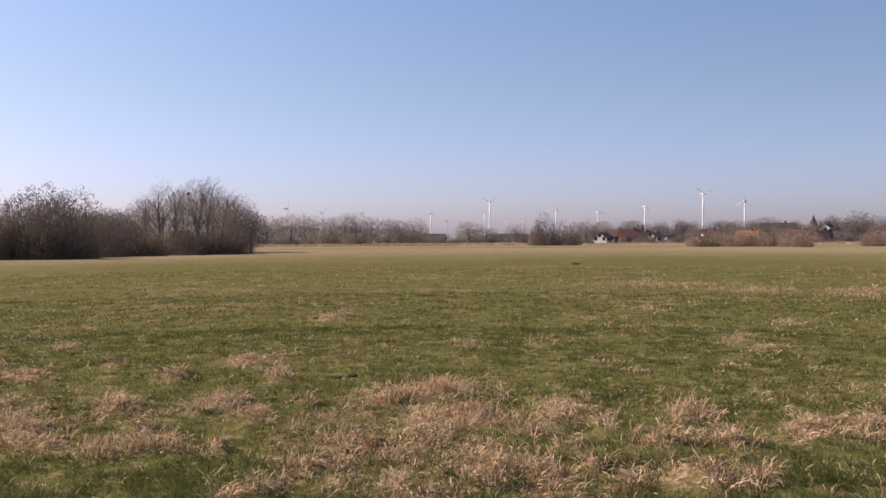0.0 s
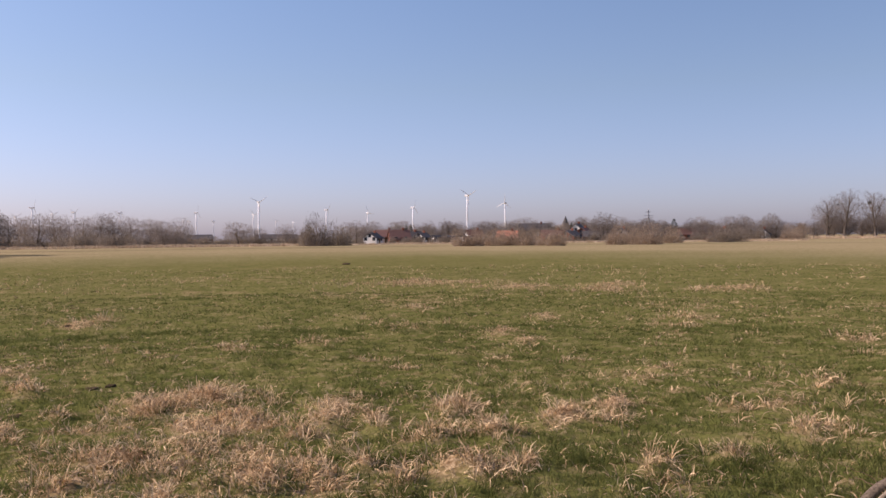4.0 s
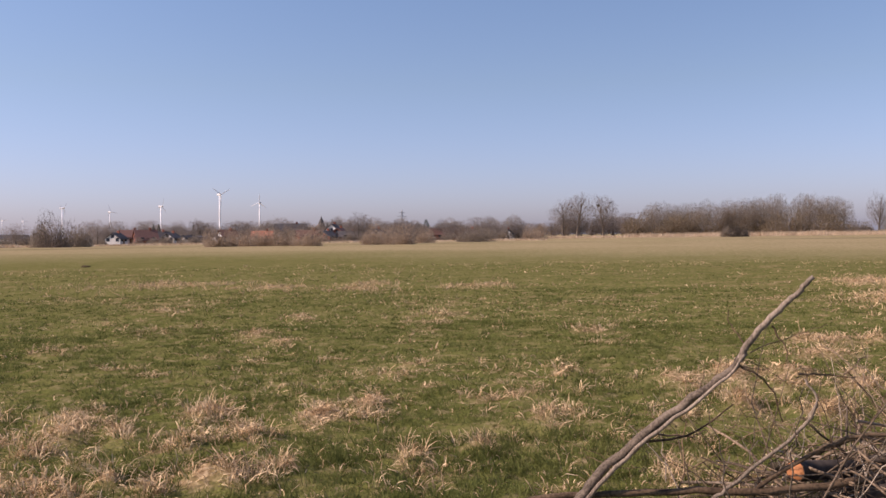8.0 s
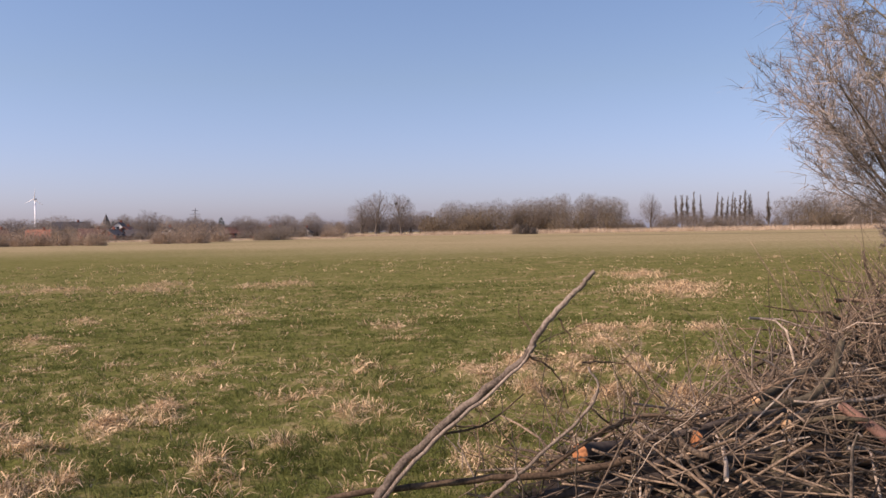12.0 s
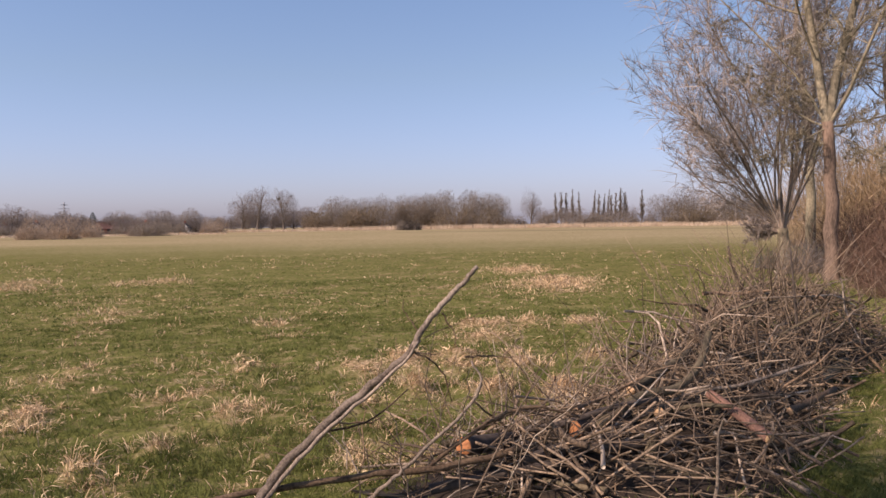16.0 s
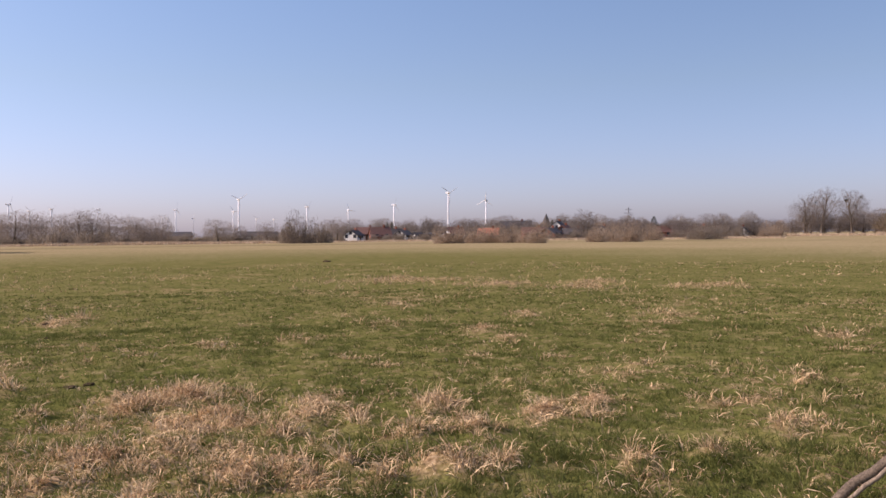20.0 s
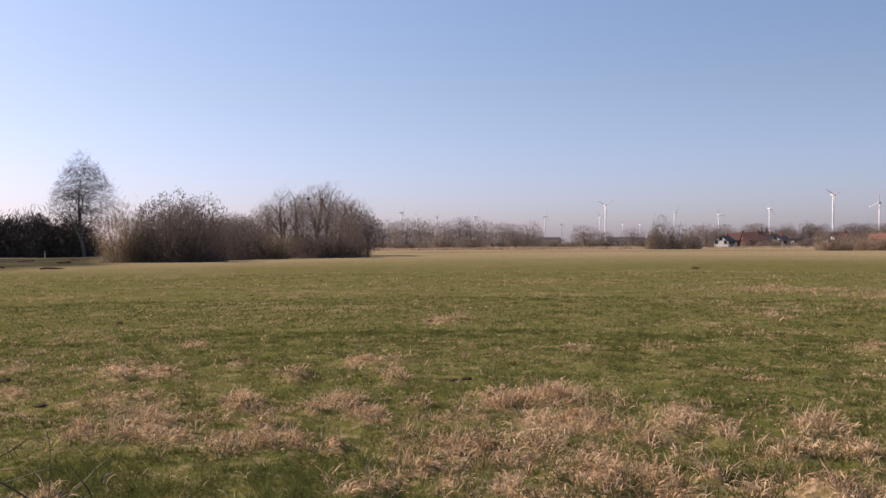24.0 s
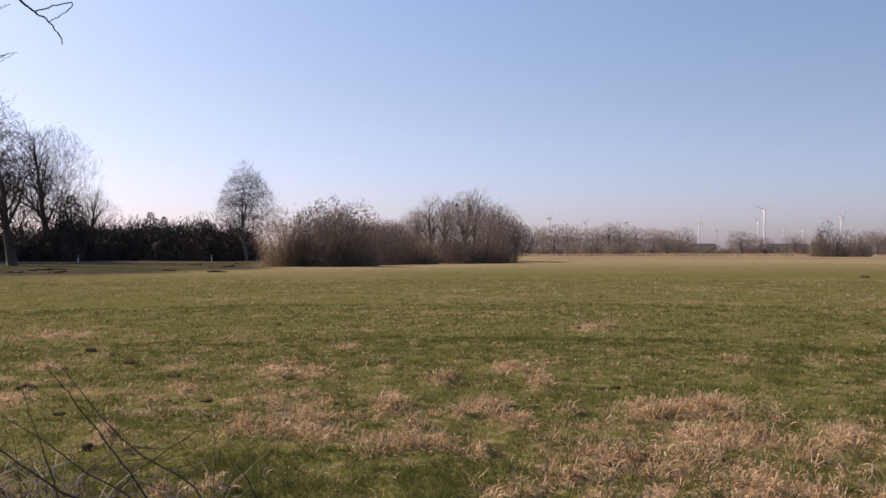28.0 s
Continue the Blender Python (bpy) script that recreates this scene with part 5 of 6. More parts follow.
GREY_SCRUB = [bush_parts(63, BARK_GREY, TWIG_GREY, 6000, 12, (0.01, 0.025), 0.0)]
for k, (head, dist, tall, wide) in enumerate([(74.6, 28, 0.9, 2.0), (75.4, 30, 1.0, 2.2), (73.2, 31, 0.8, 2.0)]):
    x, y, _ = polar(head, dist)
    plant(GREY_SCRUB[0], "bramble", "low grey bramble at a tree's foot", "bramble", Matrix.Translation((x, y, 0)) @ Matrix.Rotation(k * 1.3, 4, "Z") @ Matrix.Diagonal((wide / 5, wide / 5, tall / 4, 1)), "brambles")

# ---- the brush heap ----
# dark bark of the logs, also used for shade in the heap's back
BARK_AND_SHADE = matter("damp_dark_bark", (0.045, 0.036, 0.022, 1), (0.15, 0.118, 0.072, 1), 0.1, 0.9, bump=0.006, fine=6)
STICK_GREY = matter("weathered_stick", (0.112, 0.083, 0.058, 1), (0.396, 0.310, 0.224, 1), 0.12, 0.85, bump=0.003, vary=0.6)
BOUGH_DARK = matter("dark_bough", (0.05, 0.037, 0.027, 1), (0.20, 0.155, 0.115, 1), 0.1, 0.85, bump=0.005, fine=8)
STICK_BOUGH = matter("weathered_bough", (0.10, 0.075, 0.055, 1), (0.36, 0.285, 0.215, 1), 0.16, 0.85, bump=0.004, fine=14, stretch=(1, 1, 0.5))
STICK_BROWN = matter("brown_stick", (0.06, 0.038, 0.022, 1), (0.225, 0.148, 0.088, 1), 0.12, 0.85, bump=0.003, vary=0.65)
STICK_PALE = matter("pale_stick", (0.28, 0.22, 0.16, 1), (0.48, 0.39, 0.29, 1), 0.12, 0.8, bump=0.002, vary=0.3)
STICK_BLEACHED = matter("bleached_stick", (0.42, 0.33, 0.23, 1), (0.70, 0.58, 0.43, 1), 0.12, 0.8, bump=0.002, vary=0.2)
LOG_RED = matter("red_bark_log", (0.10, 0.055, 0.038, 1), (0.27, 0.145, 0.10, 1), 0.06, 0.9, bump=0.008, fine=6)
CUT_PALE = matter("pale_cut_wood", (0.42, 0.25, 0.13, 1), (0.58, 0.38, 0.21, 1), 0.03, 0.8)
CUT_ORANGE = matter("orange_cut_wood", (0.34, 0.13, 0.05, 1), (0.46, 0.20, 0.085, 1), 0.03, 0.8)
FINE_TWIG = matter("fine_twigs", (0.060, 0.042, 0.027, 1), (0.288, 0.208, 0.136, 1), 0.5, 0.85, vary=0.6, island=True)


def at(head, dist, z):
    return np.array(polar(head, dist, z))


heap = tagged(new("brush_heap"), "long heap of cut branches, logs and twigs on the meadow", "brush heap")
# along the heap: x, middle y, half width, height
SPINE = np.array([(3.5, 3.45, 0.35, 0.08), (4.3, 2.8, 0.85, 0.28), (5.1, 2.5, 1.2, 0.42), (6.3, 2.50, 0.98, 0.58), (7.3, 2.65, 0.88, 0.70), (8.5, 2.88, 0.85, 0.86), (9.8, 2.95, 0.95, 0.92), (11.0, 2.85, 1.0, 0.74), (12.0, 2.8, 0.8, 0.4), (12.8, 2.8, 0.4, 0.1)])


def heap_place(rng, skin):
    """A place in the heap: skin 0 is anywhere inside, 1 on its surface. Gives x, y, z and the heap's height there."""
    while True:
        x = rng.uniform(3.6, 12.3)
        mid, half, tall = (np.interp(x, SPINE[:, 0], SPINE[:, k]) for k in (1, 2, 3))
        if rng.uniform() < tall * half / 1.1:
            break
    u = rng.uniform(-1, 1)
    top = tall * (1 - abs(u) ** 1.8)
    return x, mid + u * half, max(0.03, top * (skin + (1 - skin) * rng.uniform())), top


rng_edge = random.Random(5)


def kept_in(pts):
    """Push a piece back so that little of it sticks out of the heap's ragged near edge."""
    edge = np.interp(pts[:, 0], SPINE[:, 0], SPINE[:, 1] - SPINE[:, 2]) + rng_edge.choice((-0.22, -0.14, -0.05, 0.0, 0.15, 0.3))
    return pts + np.array([0, max(0.0, (edge - pts[:, 1]).max()), 0])


def twisted(rng, start, way, length, bend):
    pts, p, d = [start], start, way
    for s in range(5):
        d = unit(d + rng.normal(size=3) * bend)
        p = p + d * length / 5
        pts.append(np.array([p[0], p[1], max(p[2], 0.012)]))
    return np.array(pts)


rng_heap = np.random.default_rng(77)
for k in range(296):
    x, y, z, top = heap_place(rng_heap, 0.6 if k % 3 else 0.98)
    if x < 6.5 and y < np.interp(x, SPINE[:, 0], SPINE[:, 1]):
        z, top = z * 0.6, top * 0.6
    yaw = rng_heap.uniform(0, 6.28) if k % 2 else rng_heap.normal() * 0.7 + 0.2
    rise = rng_heap.normal() * 0.42 + (0.1 if k % 4 else 0.6)
    way = unit(np.array([math.cos(yaw), math.sin(yaw), rise]))
    length, thick = rng_heap.uniform(0.45, 1.5), rng_heap.uniform(0.006, 0.015) * (2.2 if k % 7 == 0 else 1)
    pts = twisted(rng_heap, np.array([x, y, z]) - way * length * 0.5, way, length, 0.09 if k % 3 else 0.22)
    pts[:, 2] = np.minimum(np.maximum(pts[:, 2], thick), top + (0.14 if k % 4 else 0.36))
    pts = kept_in(pts)
    # past x 7.6 the heap's deep shade is put into darker stick colours
    mat = (STICK_BROWN, BARK_AND_SHADE)[k % 2] if thick > 0.016 or (x > 7.6 and k % 3) else (STICK_GREY, STICK_BROWN, STICK_GREY, STICK_PALE, STICK_BROWN, STICK_GREY)[int(rng_heap.integers(0, 6))]
    part("branch", mesh_of("branch", *tubes([(pts, np.linspace(thick, thick * 0.45, 6))], 6), mat), heap)

# dark core added for the shade in the gaps between the branches
HEAP_SHADE = matter("twig_litter", (0.022, 0.016, 0.011, 1), (0.06, 0.042, 0.028, 1), 0.06, 0.95, bump=0.02)
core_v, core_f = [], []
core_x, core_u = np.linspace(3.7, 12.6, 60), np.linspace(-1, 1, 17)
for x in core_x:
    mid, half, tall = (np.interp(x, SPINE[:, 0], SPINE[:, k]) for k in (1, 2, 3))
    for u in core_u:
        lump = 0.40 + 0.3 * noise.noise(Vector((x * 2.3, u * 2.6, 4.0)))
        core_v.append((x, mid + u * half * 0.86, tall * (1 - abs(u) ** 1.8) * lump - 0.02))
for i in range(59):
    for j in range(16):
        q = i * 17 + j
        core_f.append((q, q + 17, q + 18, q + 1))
part("litter", mesh_of("litter", core_v, core_f, HEAP_SHADE), heap, "dark core added for the shade inside the heap")

lines = []
for k in range(2500):
    x, y, z, top = heap_place(rng_heap, 0.25 if k % 2 else 0.85)
    yaw = rng_heap.uniform(0, 6.28)
    rise = rng_heap.normal() * 0.4 + 0.15
    if k % (6 if x > 7 else 8) == 0:
        rise = rng_heap.uniform(0.6, 1.6)
    way = unit(np.array([math.cos(yaw), math.sin(yaw) * 0.8, rise]))
    length = rng_heap.uniform(0.2, 0.7) if k % 6 else rng_heap.uniform(0.7, 1.3)
    p0 = np.array([x, y, z]) - way * length * (0.5 if k % 2 else 0.1)
    bow = rng_heap.normal(size=3) * 0.06 * length
    pts = np.array([p0, p0 + way * length * 0.5 + bow, p0 + way * length])
    pts[:, 2] = np.maximum(pts[:, 2], 0.008)
    pts = kept_in(pts)
    lines.append((pts, np.array([1.0, 0.8, 0.35]) * rng_heap.uniform(0.0022, 0.0066)))
tw_v, tw_f = tubes(lines, 4)
tagged(part("twig_tangle", mesh_of("twig_tangle", tw_v, tw_f, FINE_TWIG), heap, "tangle of fine dead twigs"), kind="stuff")


def log(points, radius, bark, cut=None, taper=0.85, name="log"):
    """A thick piece of the heap, with its sawn end."""
    pts = smooth([at(*p) for p in points], 4)
    ob = part(name, mesh_of(name, *tubes([(pts, np.linspace(radius, radius * taper, len(pts)))], 10), bark), heap)
    if cut:
        axis = unit(pts[0] - pts[1])
        v, f = tubes([(np.array([pts[0] - axis * 0.002, pts[0] + axis * 0.006]), np.array([radius * 0.93, radius * 0.9]))], 10)
        part("sawn_end", mesh_of("sawn_end", v, f, cut), ob, "freshly sawn pale end")
    return ob


log([(72.8, 5.6, 0.27), (71.0, 5.8, 0.36), (69.2, 6.0, 0.45)], 0.038, LOG_RED, CUT_PALE)
log([(69.2, 6.7, 0.77), (68.6, 6.4, 0.58), (67.2, 6.1, 0.46), (65.0, 5.9, 0.44), (62.2, 5.6, 0.30)], 0.026, BARK_AND_SHADE, CUT_PALE, 1.3)
log([(64.3, 6.0, 0.45), (66.2, 6.5, 0.50), (68.0, 7.0, 0.58)], 0.034, BARK_AND_SHADE, CUT_PALE)
log([(66.1, 5.8, 0.35), (69.0, 6.6, 0.32)], 0.042, BARK_AND_SHADE, CUT_PALE)
log([(60.6, 5.5, 0.29), (64.0, 6.1, 0.24)], 0.065, BARK_DARK, CUT_ORANGE)
log([(53.3, 5.15, 0.27), (56.6, 5.6, 0.20)], 0.06, BARK_DARK, CUT_ORANGE)
log([(65.6, 5.5, 0.27), (65.5, 5.35, 0.02)], 0.045, BARK_AND_SHADE)
log([(69.5, 6.1, 0.38), (73.5, 6.6, 0.36)], 0.025, STICK_BROWN, CUT_PALE)
log([(74.0, 6.3, 0.30), (76.5, 7.0, 0.34)], 0.028, STICK_BROWN, CUT_PALE)
log([(75.4, 7.0, 0.54), (71.0, 6.4, 0.44), (68.0, 6.15, 0.42), (62.9, 5.8, 0.20)], 0.013, STICK_GREY, taper=1.1, name="branch")
log([(75.4, 8.2, 0.14), (77.0, 9.6, 0.16)], 0.06, BARK_AND_SHADE)
log([(57.3, 5.2, 0.08), (65.4, 5.4, 0.10)], 0.048, BARK_DARK)
log([(64.7, 5.35, 0.07), (70.0, 5.5, 0.06)], 0.045, BARK_AND_SHADE)
log([(56.0, 5.3, 0.16), (61.0, 5.5, 0.20), (67.0, 6.0, 0.24)], 0.035, BARK_DARK)
log([(51.0, 4.95, 0.07), (56.0, 5.05, 0.13), (60.0, 5.15, 0.18)], 0.036, BARK_DARK)
log([(57.0, 5.1, 0.18), (60.0, 5.2, 0.25), (63.0, 5.35, 0.23), (69.0, 5.7, 0.22)], 0.036, BARK_DARK)
log([(66.0, 5.5, 0.12), (70.0, 5.8, 0.16), (75.0, 6.2, 0.12)], 0.035, STICK_BROWN)
log([(57.0, 5.4, 0.30), (60.0, 5.5, 0.33), (63.0, 5.7, 0.39), (66.0, 5.9, 0.42)], 0.024, BARK_DARK)
log([(74.4, 8.5, 0.62), (74.2, 8.4, 1.04), (74.0, 8.4, 1.36)], 0.014, BARK_DARK, taper=0.5, name="branch")
log([(77.6, 11.0, 0.60), (76.5, 10.2, 0.78), (75.4, 9.8, 0.80)], 0.014, STICK_PALE, taper=0.7, name="branch")
log([(78.2, 12.0, 0.50), (76.6, 10.8, 0.76)], 0.014, STICK_GREY, name="branch")
rest = []
for k in range(340):
    x, y, z, top = heap_place(rng_heap, 0.2 if k % 2 else 0.8)
    if k % 2:
        x = rng_heap.uniform(4.0, 6.6)
        y = np.interp(x, SPINE[:, 0], SPINE[:, 1]) + np.interp(x, SPINE[:, 0], SPINE[:, 2]) * rng_heap.uniform(-1, 0.6)
        z = rng_heap.uniform(0.02, 0.3)
    yaw = rng_heap.normal() * 0.9 + 2.4
    way = unit(np.array([math.cos(yaw), math.sin(yaw), rng_heap.normal() * 0.42]))
    length, thick = rng_heap.uniform(0.3, 1.1), rng_heap.uniform(0.004, 0.013) * (1.8 if k % 9 == 0 else 1)
    pts = twisted(rng_heap, np.array([x, y, z]) - way * length * 0.5, way, length, 0.10 if k % 2 else 0.24)
    pts = kept_in(pts)
    rest.append((pts, np.linspace(thick, thick * 0.5, 6)))
TANGLED = matter("tangled_sticks", (0.05, 0.034, 0.021, 1), (0.30, 0.215, 0.14, 1), 0.12, 0.85, bump=0.003, vary=0.7, island=True)
tagged(part("branch_tangle", mesh_of("branch_tangle", *tubes(rest, 6), TANGLED), heap, "tangled thin branches inside the heap"), kind="stuff")
# the long bough that sticks out, and its side shoots
rng_bough = np.random.default_rng(9)
bough = new("dead_bough")


def shoot(points, radius, bark, parent, name="shoot", end=0.5, wobble=0.004):
    pts = smooth([at(*p) for p in points], 5, wobble, rng_bough)
    return part(name, mesh_of(name, *tubes([(pts, np.linspace(radius, radius * end, len(pts)))], 8), bark), parent)


shoot([(38.6, 4.78, 0.01), (40.1, 4.75, 0.15), (42.0, 4.75, 0.36), (46.5, 4.72, 0.68), (49.2, 4.71, 0.86), (50.4, 4.70, 0.98)], 0.030, BOUGH_DARK, bough, "stem", 0.62, 0.006)
shoot([(50.1, 4.70, 0.94), (50.7, 4.70, 1.03), (52.4, 4.70, 1.20), (53.6, 4.70, 1.30), (54.4, 4.70, 1.37)], 0.0195, STICK_BOUGH, bough, "tip", 0.6, 0.004)
shoot([(40.2, 4.72, 0.13), (43.0, 4.70, 0.40), (46.8, 4.67, 0.67), (49.4, 4.67, 0.86), (50.4, 4.68, 0.97)], 0.013, STICK_BOUGH, bough, "split_strand", 0.5, 0.004)
shoot([(50.0, 4.70, 0.92), (51.9, 4.75, 0.80), (52.6, 4.80, 0.61)], 0.006, STICK_BROWN, bough)
shoot([(43.7, 4.75, 0.47), (46.9, 4.80, 0.51), (49.7, 4.85, 0.68)], 0.008, STICK_BROWN, bough)
shoot([(44.5, 4.75, 0.52), (47.2, 4.85, 0.50), (48.0, 4.9, 0.52)], 0.006, STICK_BROWN, bough)
shoot([(52.0, 4.70, 1.12), (52.7, 4.72, 1.02), (52.8, 4.72, 0.94)], 0.005, STICK_BROWN, bough)
shoot([(50.6, 4.7, 1.0), (49.6, 4.7, 1.12), (49.4, 4.7, 1.2)], 0.004, STICK_BROWN, bough)
for k in range(26):
    f = rng_bough.uniform(0.08, 0.85)
    head, z = 40 + 13 * f, 0.15 + 1.0 * f
    turn_h, up = rng_bough.normal() * 3.0, rng_bough.uniform(-0.18, 0.22)
    shoot([(head, 4.73, z), (head + turn_h * 0.5 + 0.3, 4.76, z + up * 0.6), (head + turn_h, 4.8, z + up)], rng_bough.uniform(0.0016, 0.0035), STICK_BROWN, bough, "shoot", 0.4, 0.006)
tagged(bough, "long weathered dead bough slanting up from the brush heap", "dead branch")
crook = new("dead_branch")
shoot([(46.5, 4.9, 0.02), (48.2, 4.80, 0.16), (49.3, 4.80, 0.24), (53.0, 4.80, 0.52), (54.5, 4.80, 0.71), (53.9, 4.80, 0.84)], 0.014, STICK_BOUGH, crook, "stem", 0.4)
shoot([(53.5, 4.82, 0.86), (54.9, 4.90, 0.85), (56.7, 4.95, 0.84)], 0.006, STICK_BROWN, crook)
shoot([(56.0, 4.93, 0.85), (57.2, 4.95, 0.95), (57.0, 4.95, 1.02)], 0.004, STICK_BROWN, crook)
tagged(crook, "crooked pale dead branch leaning on the heap", "dead branch")
rail = new("dead_branch")
shoot([(33.5, 4.7, 0.02), (37.0, 4.75, 0.14), (43.2, 4.80, 0.18), (47.5, 4.85, 0.20), (51.6, 4.90, 0.21), (57.3, 5.10, 0.27)], 0.017, STICK_BROWN, rail, "stem", 1.3)
shoot([(51.0, 4.9, 0.22), (55.0, 5.0, 0.45), (58.0, 5.1, 0.52), (61, 5.2, 0.44)], 0.014, STICK_BROWN, rail)
tagged(rail, "long brown branch lying low at the heap's tip", "dead branch")
for k in range(34):
    head = rng_bough.uniform(45, 60)
    dist = rng_bough.uniform(4.8, 5.9)
    ob = new("dead_twig")
    tall = rng_bough.uniform(0.3, 0.85)
    lean_h, lean_d = rng_bough.normal() * 4.0, rng_bough.normal() * 0.2
    shoot([(head, dist, 0.0), (head + lean_h * 0.4, dist + lean_d * 0.5, tall * 0.55), (head + lean_h, dist + lean_d, tall)], rng_bough.uniform(0.0025, 0.006), (STICK_GREY, STICK_BROWN, STICK_PALE)[k % 3], ob, "stem", 0.3, 0.012)
    for j in range(2):
        f = rng_bough.uniform(0.4, 0.8)
        shoot([(head + lean_h * f, dist + lean_d * f, tall * f), (head + lean_h * f + rng_bough.normal() * 2.5, dist + lean_d * f, tall * f + rng_bough.uniform(0.02, 0.25))], 0.002, STICK_BROWN, ob, "shoot", 0.4, 0.003)
    tagged(ob, "thin dead twig standing in the grass by the heap", "twig", "loose twigs")
for k in range(80):
    x = rng_bough.uniform(4.8, 7.4)
    y = np.interp(x, SPINE[:, 0], SPINE[:, 1]) + np.interp(x, SPINE[:, 0], SPINE[:, 2]) * rng_bough.uniform(0.3, 1.15)
    tall = rng_bough.uniform(0.35, 0.9)
    ob = new("dead_twig")
    d0, h0 = math.hypot(x, y), math.degrees(math.atan2(x, y))
    lean_h = rng_bough.normal() * 3.0
    shoot([(h0, d0, 0.05), (h0 + lean_h * 0.4, d0, tall * 0.6), (h0 + lean_h, d0, tall)], rng_bough.uniform(0.003, 0.007), (STICK_GREY, STICK_BROWN)[k % 2], ob, "stem", 0.3, 0.01)
    tagged(ob, "thin upright twig behind the brush heap", "twig", "loose twigs")

# ---- the bush of whips in the west, and the tree overhead ----
west = new("cut_shrub")
for pts, r in (([(-41.1, 4.6, 1.03), (-38.8, 4.6, 0.77), (-36.5, 4.6, 0.57), (-33.4, 4.6, 0.39), (-31.0, 4.5, 0.05)], 0.007), ([(-41.6, 4.6, 1.0), (-40.5, 4.6, 0.87), (-38.1, 4.6, 0.59), (-36.1, 4.6, 0.33), (-34.5, 4.6, 0.02)], 0.007),
               ([(-48.0, 4.6, 0.77), (-45.1, 4.6, 0.69), (-43.1, 4.6, 0.56), (-41.2, 4.6, 0.43), (-39.3, 4.6, 0.33), (-35.5, 4.5, 0.03)], 0.009), ([(-44.4, 4.6, 0.82), (-41.9, 4.6, 0.67), (-39.8, 4.6, 0.51), (-37.0, 4.6, 0.35), (-34, 4.5, 0.03)], 0.007),
               ([(-43.3, 4.6, 0.94), (-42.6, 4.6, 0.75), (-41.9, 4.6, 0.57), (-41.2, 4.6, 0.35), (-40.6, 4.6, 0.0)], 0.006), ([(-32.6, 4.6, 0.77), (-32.1, 4.6, 0.62), (-32.2, 4.6, 0.30), (-32.2, 4.6, 0.0)], 0.004),
               ([(-31.1, 4.6, 0.54), (-30.2, 4.6, 0.43), (-29.4, 4.6, 0.29), (-28.0, 4.6, 0.0)], 0.006), ([(-44.0, 4.6, 0.80), (-43.6, 4.6, 0.62), (-43.2, 4.6, 0.3), (-43, 4.6, 0.0)], 0.004)):
    shoot(pts[::-1], r * 0.85, BARK_DARK, west, "whip", 0.3, 0.002)
for pts, r in (([(-54, 4.6, 0.45), (-50.3, 4.6, 0.52), (-48.5, 4.6, 0.49), (-46.6, 4.6, 0.39), (-43, 4.5, 0.1)], 0.009), ([(-54, 4.6, 0.40), (-50.3, 4.6, 0.47), (-48.5, 4.6, 0.42), (-46.6, 4.6, 0.3), (-44, 4.5, 0.0)], 0.008),
               ([(-48.2, 4.6, 0.72), (-47.4, 4.6, 0.54), (-47.0, 4.6, 0.0)], 0.005), ([(-47.3, 4.6, 0.65), (-46.0, 4.6, 0.50), (-45.4, 4.6, 0.0)], 0.005), ([(-53, 4.4, 0.3), (-49, 4.5, 0.42), (-45, 4.5, 0.3)], 0.008)):
    shoot(pts[::-1], r * 0.6, STICK_BLEACHED, west, "whip", 0.5, 0.002)
for k in range(170):
    head, dist, tall = -53 + 20 * rng_bough.uniform() ** 1.5, rng_bough.uniform(4.4, 5.3), rng_bough.uniform(0.12, 0.5)
    lean_h = rng_bough.normal() * 3
    shoot([(head, dist, 0.0), (head + lean_h * 0.5, dist, tall * 0.6), (head + lean_h, dist + rng_bough.normal() * 0.1, tall)], rng_bough.uniform(0.002, 0.004), (STICK_PALE, STICK_BROWN, STICK_BLEACHED)[k % 3], west, "whip", 0.3, 0.006)
for k in range(210):
    head, dist, tall = -55 + 16 * rng_bough.uniform() ** 1.3, rng_bough.uniform(4.7, 5.4), rng_bough.uniform(0.25, 0.62)
    lean_h = rng_bough.normal() * 5
    shoot([(head, dist, 0.01), (head + lean_h * 0.5, dist, tall * 0.7), (head + lean_h, dist + rng_bough.normal() * 0.15, tall * rng_bough.uniform(0.6, 1.1))], rng_bough.uniform(0.003, 0.006), (STICK_BLEACHED, STICK_PALE, STICK_BROWN)[k % 3], west, "whip", 0.4, 0.004)
tagged(west, "low shrub of dark bare whips with cut pale sticks", "shrub")

over = new("tree")
trunk_line = smooth([(-7.5, 2.4, -0.2), (-7.4, 2.5, 2.5), (-7.2, 2.6, 5.5), (-7.0, 2.5, 9.0), (-7.1, 2.6, 12.5)], 5, 0.02, rng_bough)
part("trunk", mesh_of("trunk", *tubes([(trunk_line, np.linspace(0.24, 0.06, len(trunk_line)))], 12), BARK_MOSS), over)
shoot([(-70.2, 7.75, 4.2), (-62, 7.0, 4.5), (-53, 6.6, 4.0), (-49.3, 6.5, 3.37), (-48.7, 6.5, 3.23), (-47.9, 6.5, 3.14), (-47.5, 6.5, 2.97), (-47.0, 6.5, 2.83), (-46.9, 6.5, 2.72), (-46.3, 6.5, 2.59), (-46.0, 6.5, 2.49), (-46.1, 6.5, 2.41)],
      0.032, BARK_DARK, over, "limb", 0.16)
shoot([(-55, 6.6, 4.2), (-49, 6.5, 3.9), (-44.4, 6.5, 3.41), (-43.1, 6.5, 3.27), (-42.6, 6.5, 3.23), (-41.8, 6.5, 3.17), (-41.1, 6.5, 3.06), (-41.1, 6.5, 3.02)], 0.011, BARK_DARK, over, "limb", 0.25)
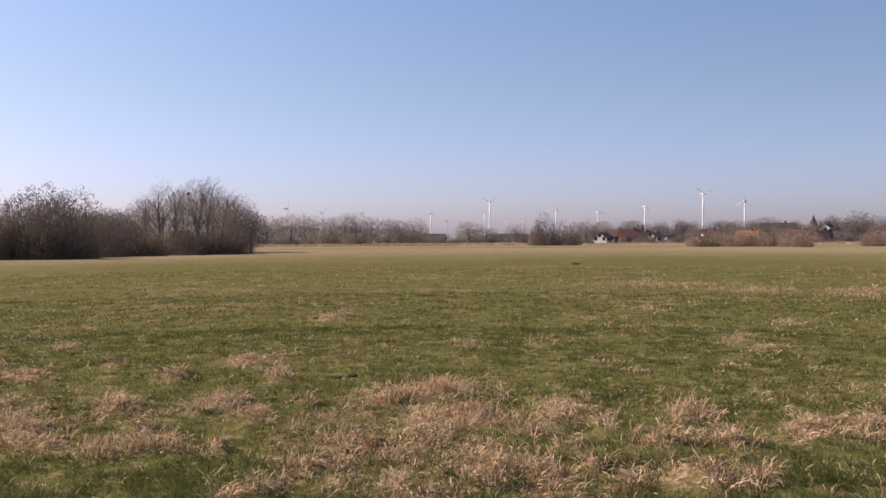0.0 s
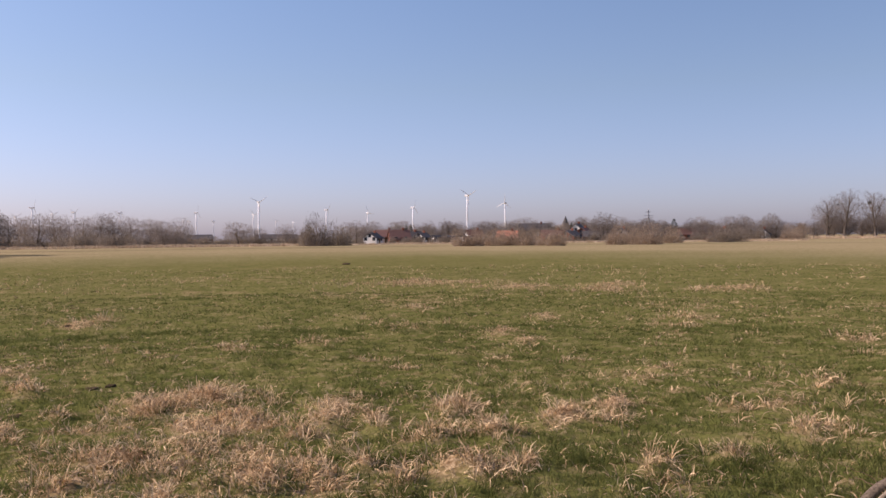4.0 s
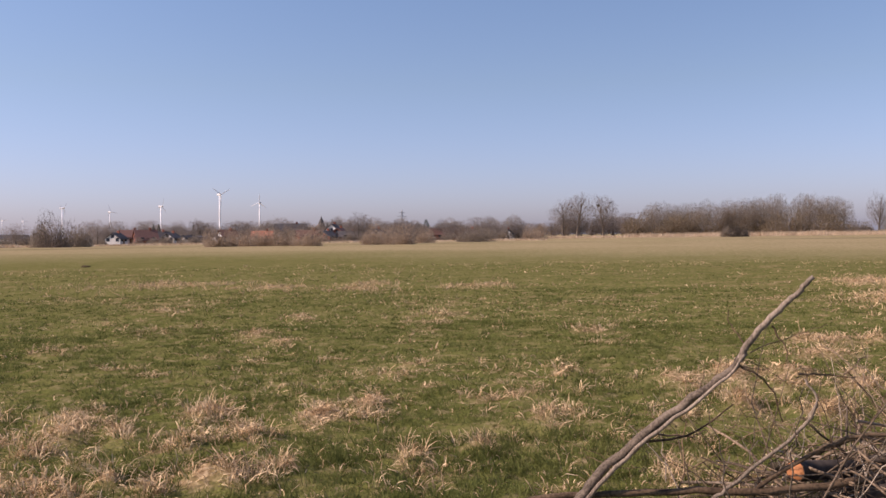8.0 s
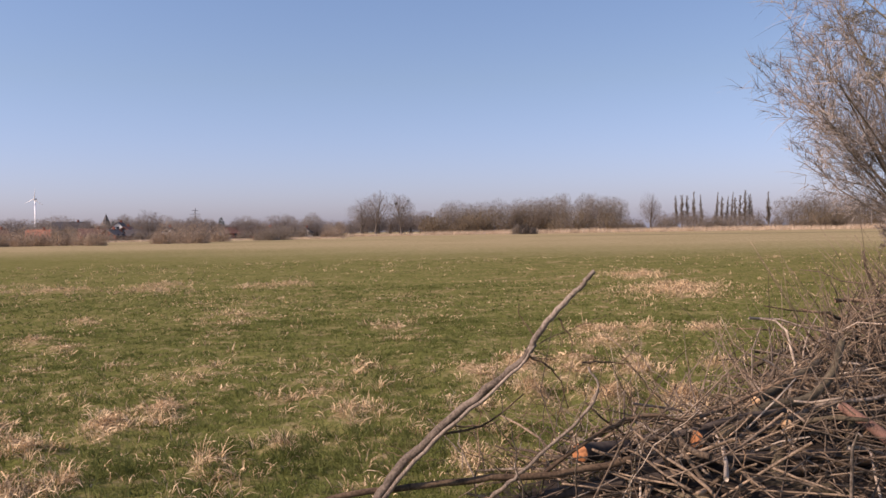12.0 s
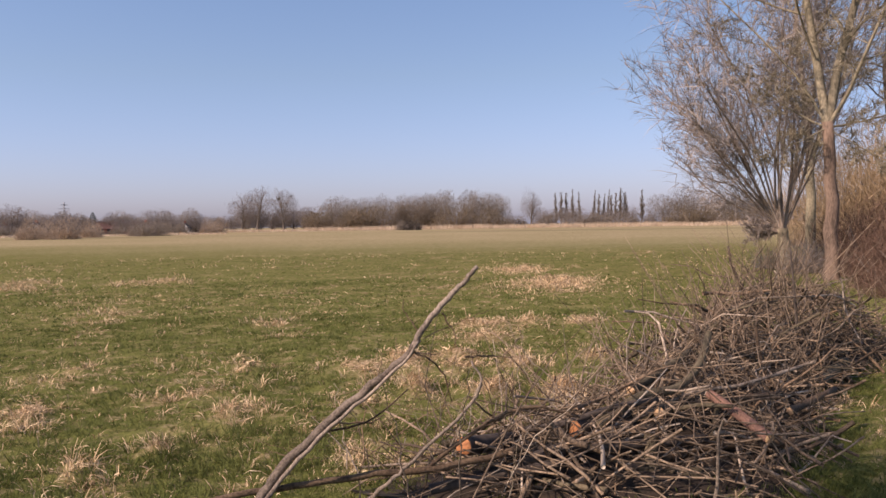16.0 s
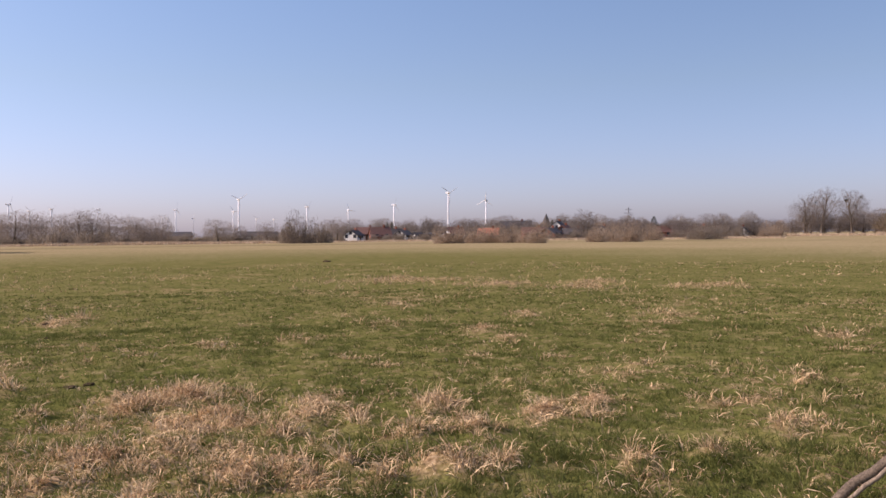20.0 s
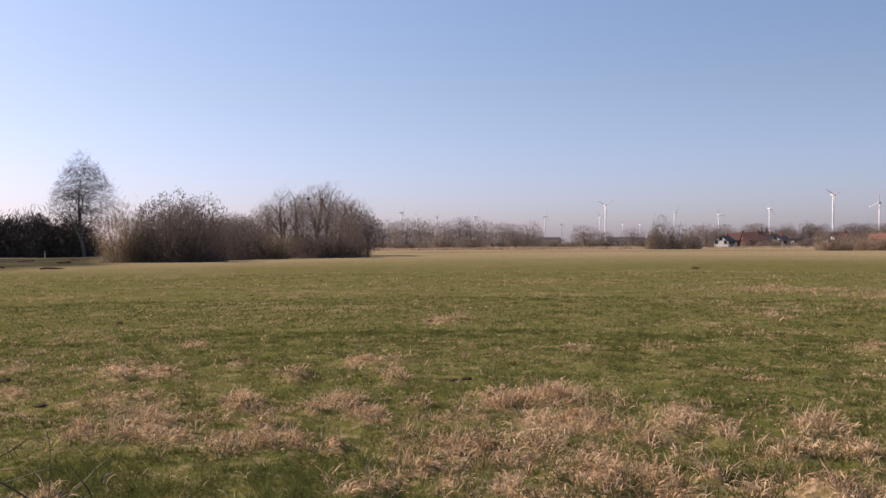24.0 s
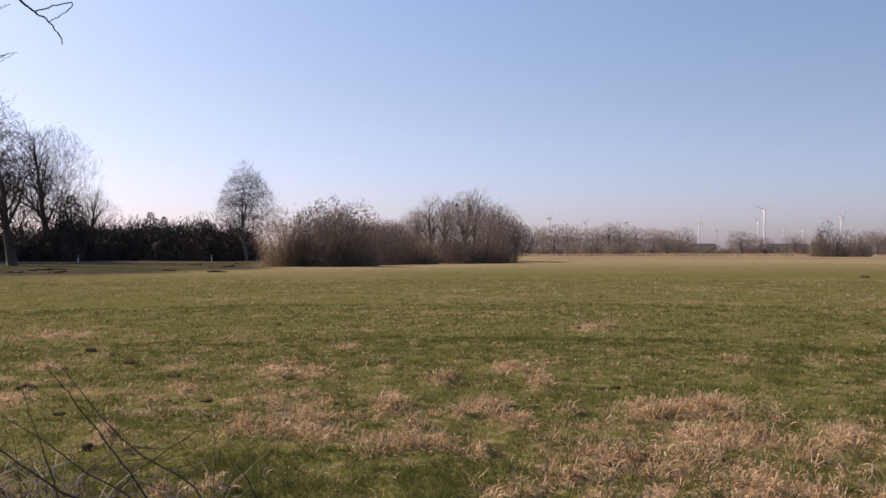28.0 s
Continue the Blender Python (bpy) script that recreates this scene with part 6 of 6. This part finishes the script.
shoot([(-42.6, 6.5, 3.23), (-41.4, 6.5, 3.29), (-40.6, 6.5, 3.32), (-40.7, 6.5, 3.27), (-41.8, 6.5, 3.17)], 0.005, BARK_DARK, over, "limb", 0.6)
for pts, r in (([(-58, 6.6, 2.1), (-50.6, 6.5, 2.42), (-48.8, 6.5, 2.52), (-47.0, 6.5, 2.65), (-45.6, 6.5, 2.80), (-44.0, 6.5, 2.93)], 0.011), ([(-58, 6.6, 2.2), (-50.6, 6.5, 2.47), (-48.5, 6.5, 2.54), (-46.3, 6.5, 2.59)], 0.008),
               ([(-47.9, 6.5, 3.14), (-46.2, 6.5, 3.14), (-44.1, 6.5, 3.24)], 0.004), ([(-47.4, 6.5, 2.97), (-45.5, 6.5, 2.97), (-44.6, 6.5, 2.99)], 0.004), ([(-47.0, 6.5, 2.83), (-45.6, 6.5, 2.87), (-44.2, 6.5, 2.90)], 0.004),
               ([(-47.5, 6.5, 3.0), (-49.0, 6.5, 2.93), (-50.8, 6.5, 2.94)], 0.004), ([(-48.7, 6.5, 3.23), (-50.5, 6.5, 3.25), (-52, 6.5, 3.3)], 0.004), ([(-49.0, 6.5, 2.5), (-48.0, 6.5, 2.7), (-47.6, 6.5, 2.82)], 0.003)):
    shoot(pts, r * 0.75, BARK_GREY, over, "limb", 0.35, 0.003)
for pts in ([(-50.2, 6.45, 2.43), (-48.4, 6.45, 2.55), (-46.4, 6.45, 2.64), (-45.0, 6.45, 2.79)],
               [(-50.2, 6.45, 2.47), (-48.0, 6.45, 2.59), (-46.2, 6.45, 2.7), (-43.7, 6.45, 2.92)],
               [(-50.3, 6.45, 2.89), (-49.2, 6.45, 2.89), (-47.6, 6.45, 2.95), (-45.2, 6.45, 3.0)],
               [(-47.4, 6.45, 3.12), (-45.8, 6.45, 3.14), (-43.9, 6.45, 3.25)],
               [(-46.7, 6.45, 2.84), (-45.4, 6.45, 2.88), (-43.5, 6.45, 2.93)],
               [(-50.3, 6.45, 3.2), (-49.6, 6.45, 3.19), (-48.9, 6.45, 3.2)]):
    shoot(pts, 0.0045, BARK_GREY, over, "limb", 0.35, 0.004)
for pts in ([(-50.2, 6.45, 2.58), (-49.6, 6.45, 2.71), (-49.3, 6.45, 2.81)],
               [(-48.3, 6.45, 2.56), (-48.2, 6.45, 2.68), (-48.1, 6.45, 2.74)],
               [(-48.0, 6.45, 2.52), (-46.4, 6.45, 2.52)],
               [(-50.3, 6.45, 2.95), (-49.6, 6.45, 2.96), (-48.9, 6.45, 3.01)],
               [(-50.3, 6.45, 3.0), (-49.6, 6.45, 3.02), (-49.0, 6.45, 2.99)]):
    shoot(pts, 0.004, BARK_GREY, over, "limb", 0.35, 0.004)
over_limbs, over_twigs = [], []
rng_over = np.random.default_rng(12)
for z0, way, long in ((4.5, (-0.6, -0.6, 0.6), 4), (5.5, (-0.5, 0.3, 0.7), 4), (6.0, (0.7, 0.5, 0.5), 5), (7.0, (0.65, 0.5, 0.5), 5), (7.8, (0.6, 0.2, 0.8), 5), (8.0, (0.7, 0.6, 0.3), 4.5), (9.5, (0.2, -0.5, 0.8), 4), (10.5, (0.5, 0.3, 0.8), 4)):
    grow(rng_over, np.array([-7.1, 2.55, z0]), unit(np.array(way)), long, 0.07, 0, OAKISH, over_limbs, over_twigs)
V, F, n0 = [], [], 0
for p, r, level in over_limbs:
    v, f = tubes([(p, r)], 6 if level == 0 else 4)
    V.append(v), F.append(f + n0)
    n0 += len(v)
part("crown", mesh_of("crown", np.concatenate(V), np.concatenate(F), BARK_GREY), over, "bare overhead branches")
# dense twigs above the view, added to shade the grass beside the heap
n = 5500
turn, rise, deep = rng_over.uniform(0, 6.28, n), np.arcsin(rng_over.uniform(-1, 1, n)), rng_over.uniform(0, 1, n) ** 0.45
tips = np.stack([1.7 * np.cos(rise) * np.cos(turn), 1.7 * np.cos(rise) * np.sin(turn), 2.4 * np.sin(rise)], 1) * deep[:, None] + np.array([-4.2, 3.2, 9.0])
ways = tips - np.array([-6.2, 2.9, 6.0])
ways = ways / np.linalg.norm(ways, axis=1)[:, None] + rng_over.normal(size=(n, 3)) * 0.35
part("twig_mass", mesh_of("twig_mass", *splinters(tips - ways * 0.6, tips, np.full(n, 0.035), rng_over), TWIG_BROWN), over, "unseen twigs added to shade the ground by the heap")
tagged(over, "leafless tree whose bare limb hangs over the meadow's edge", "tree")
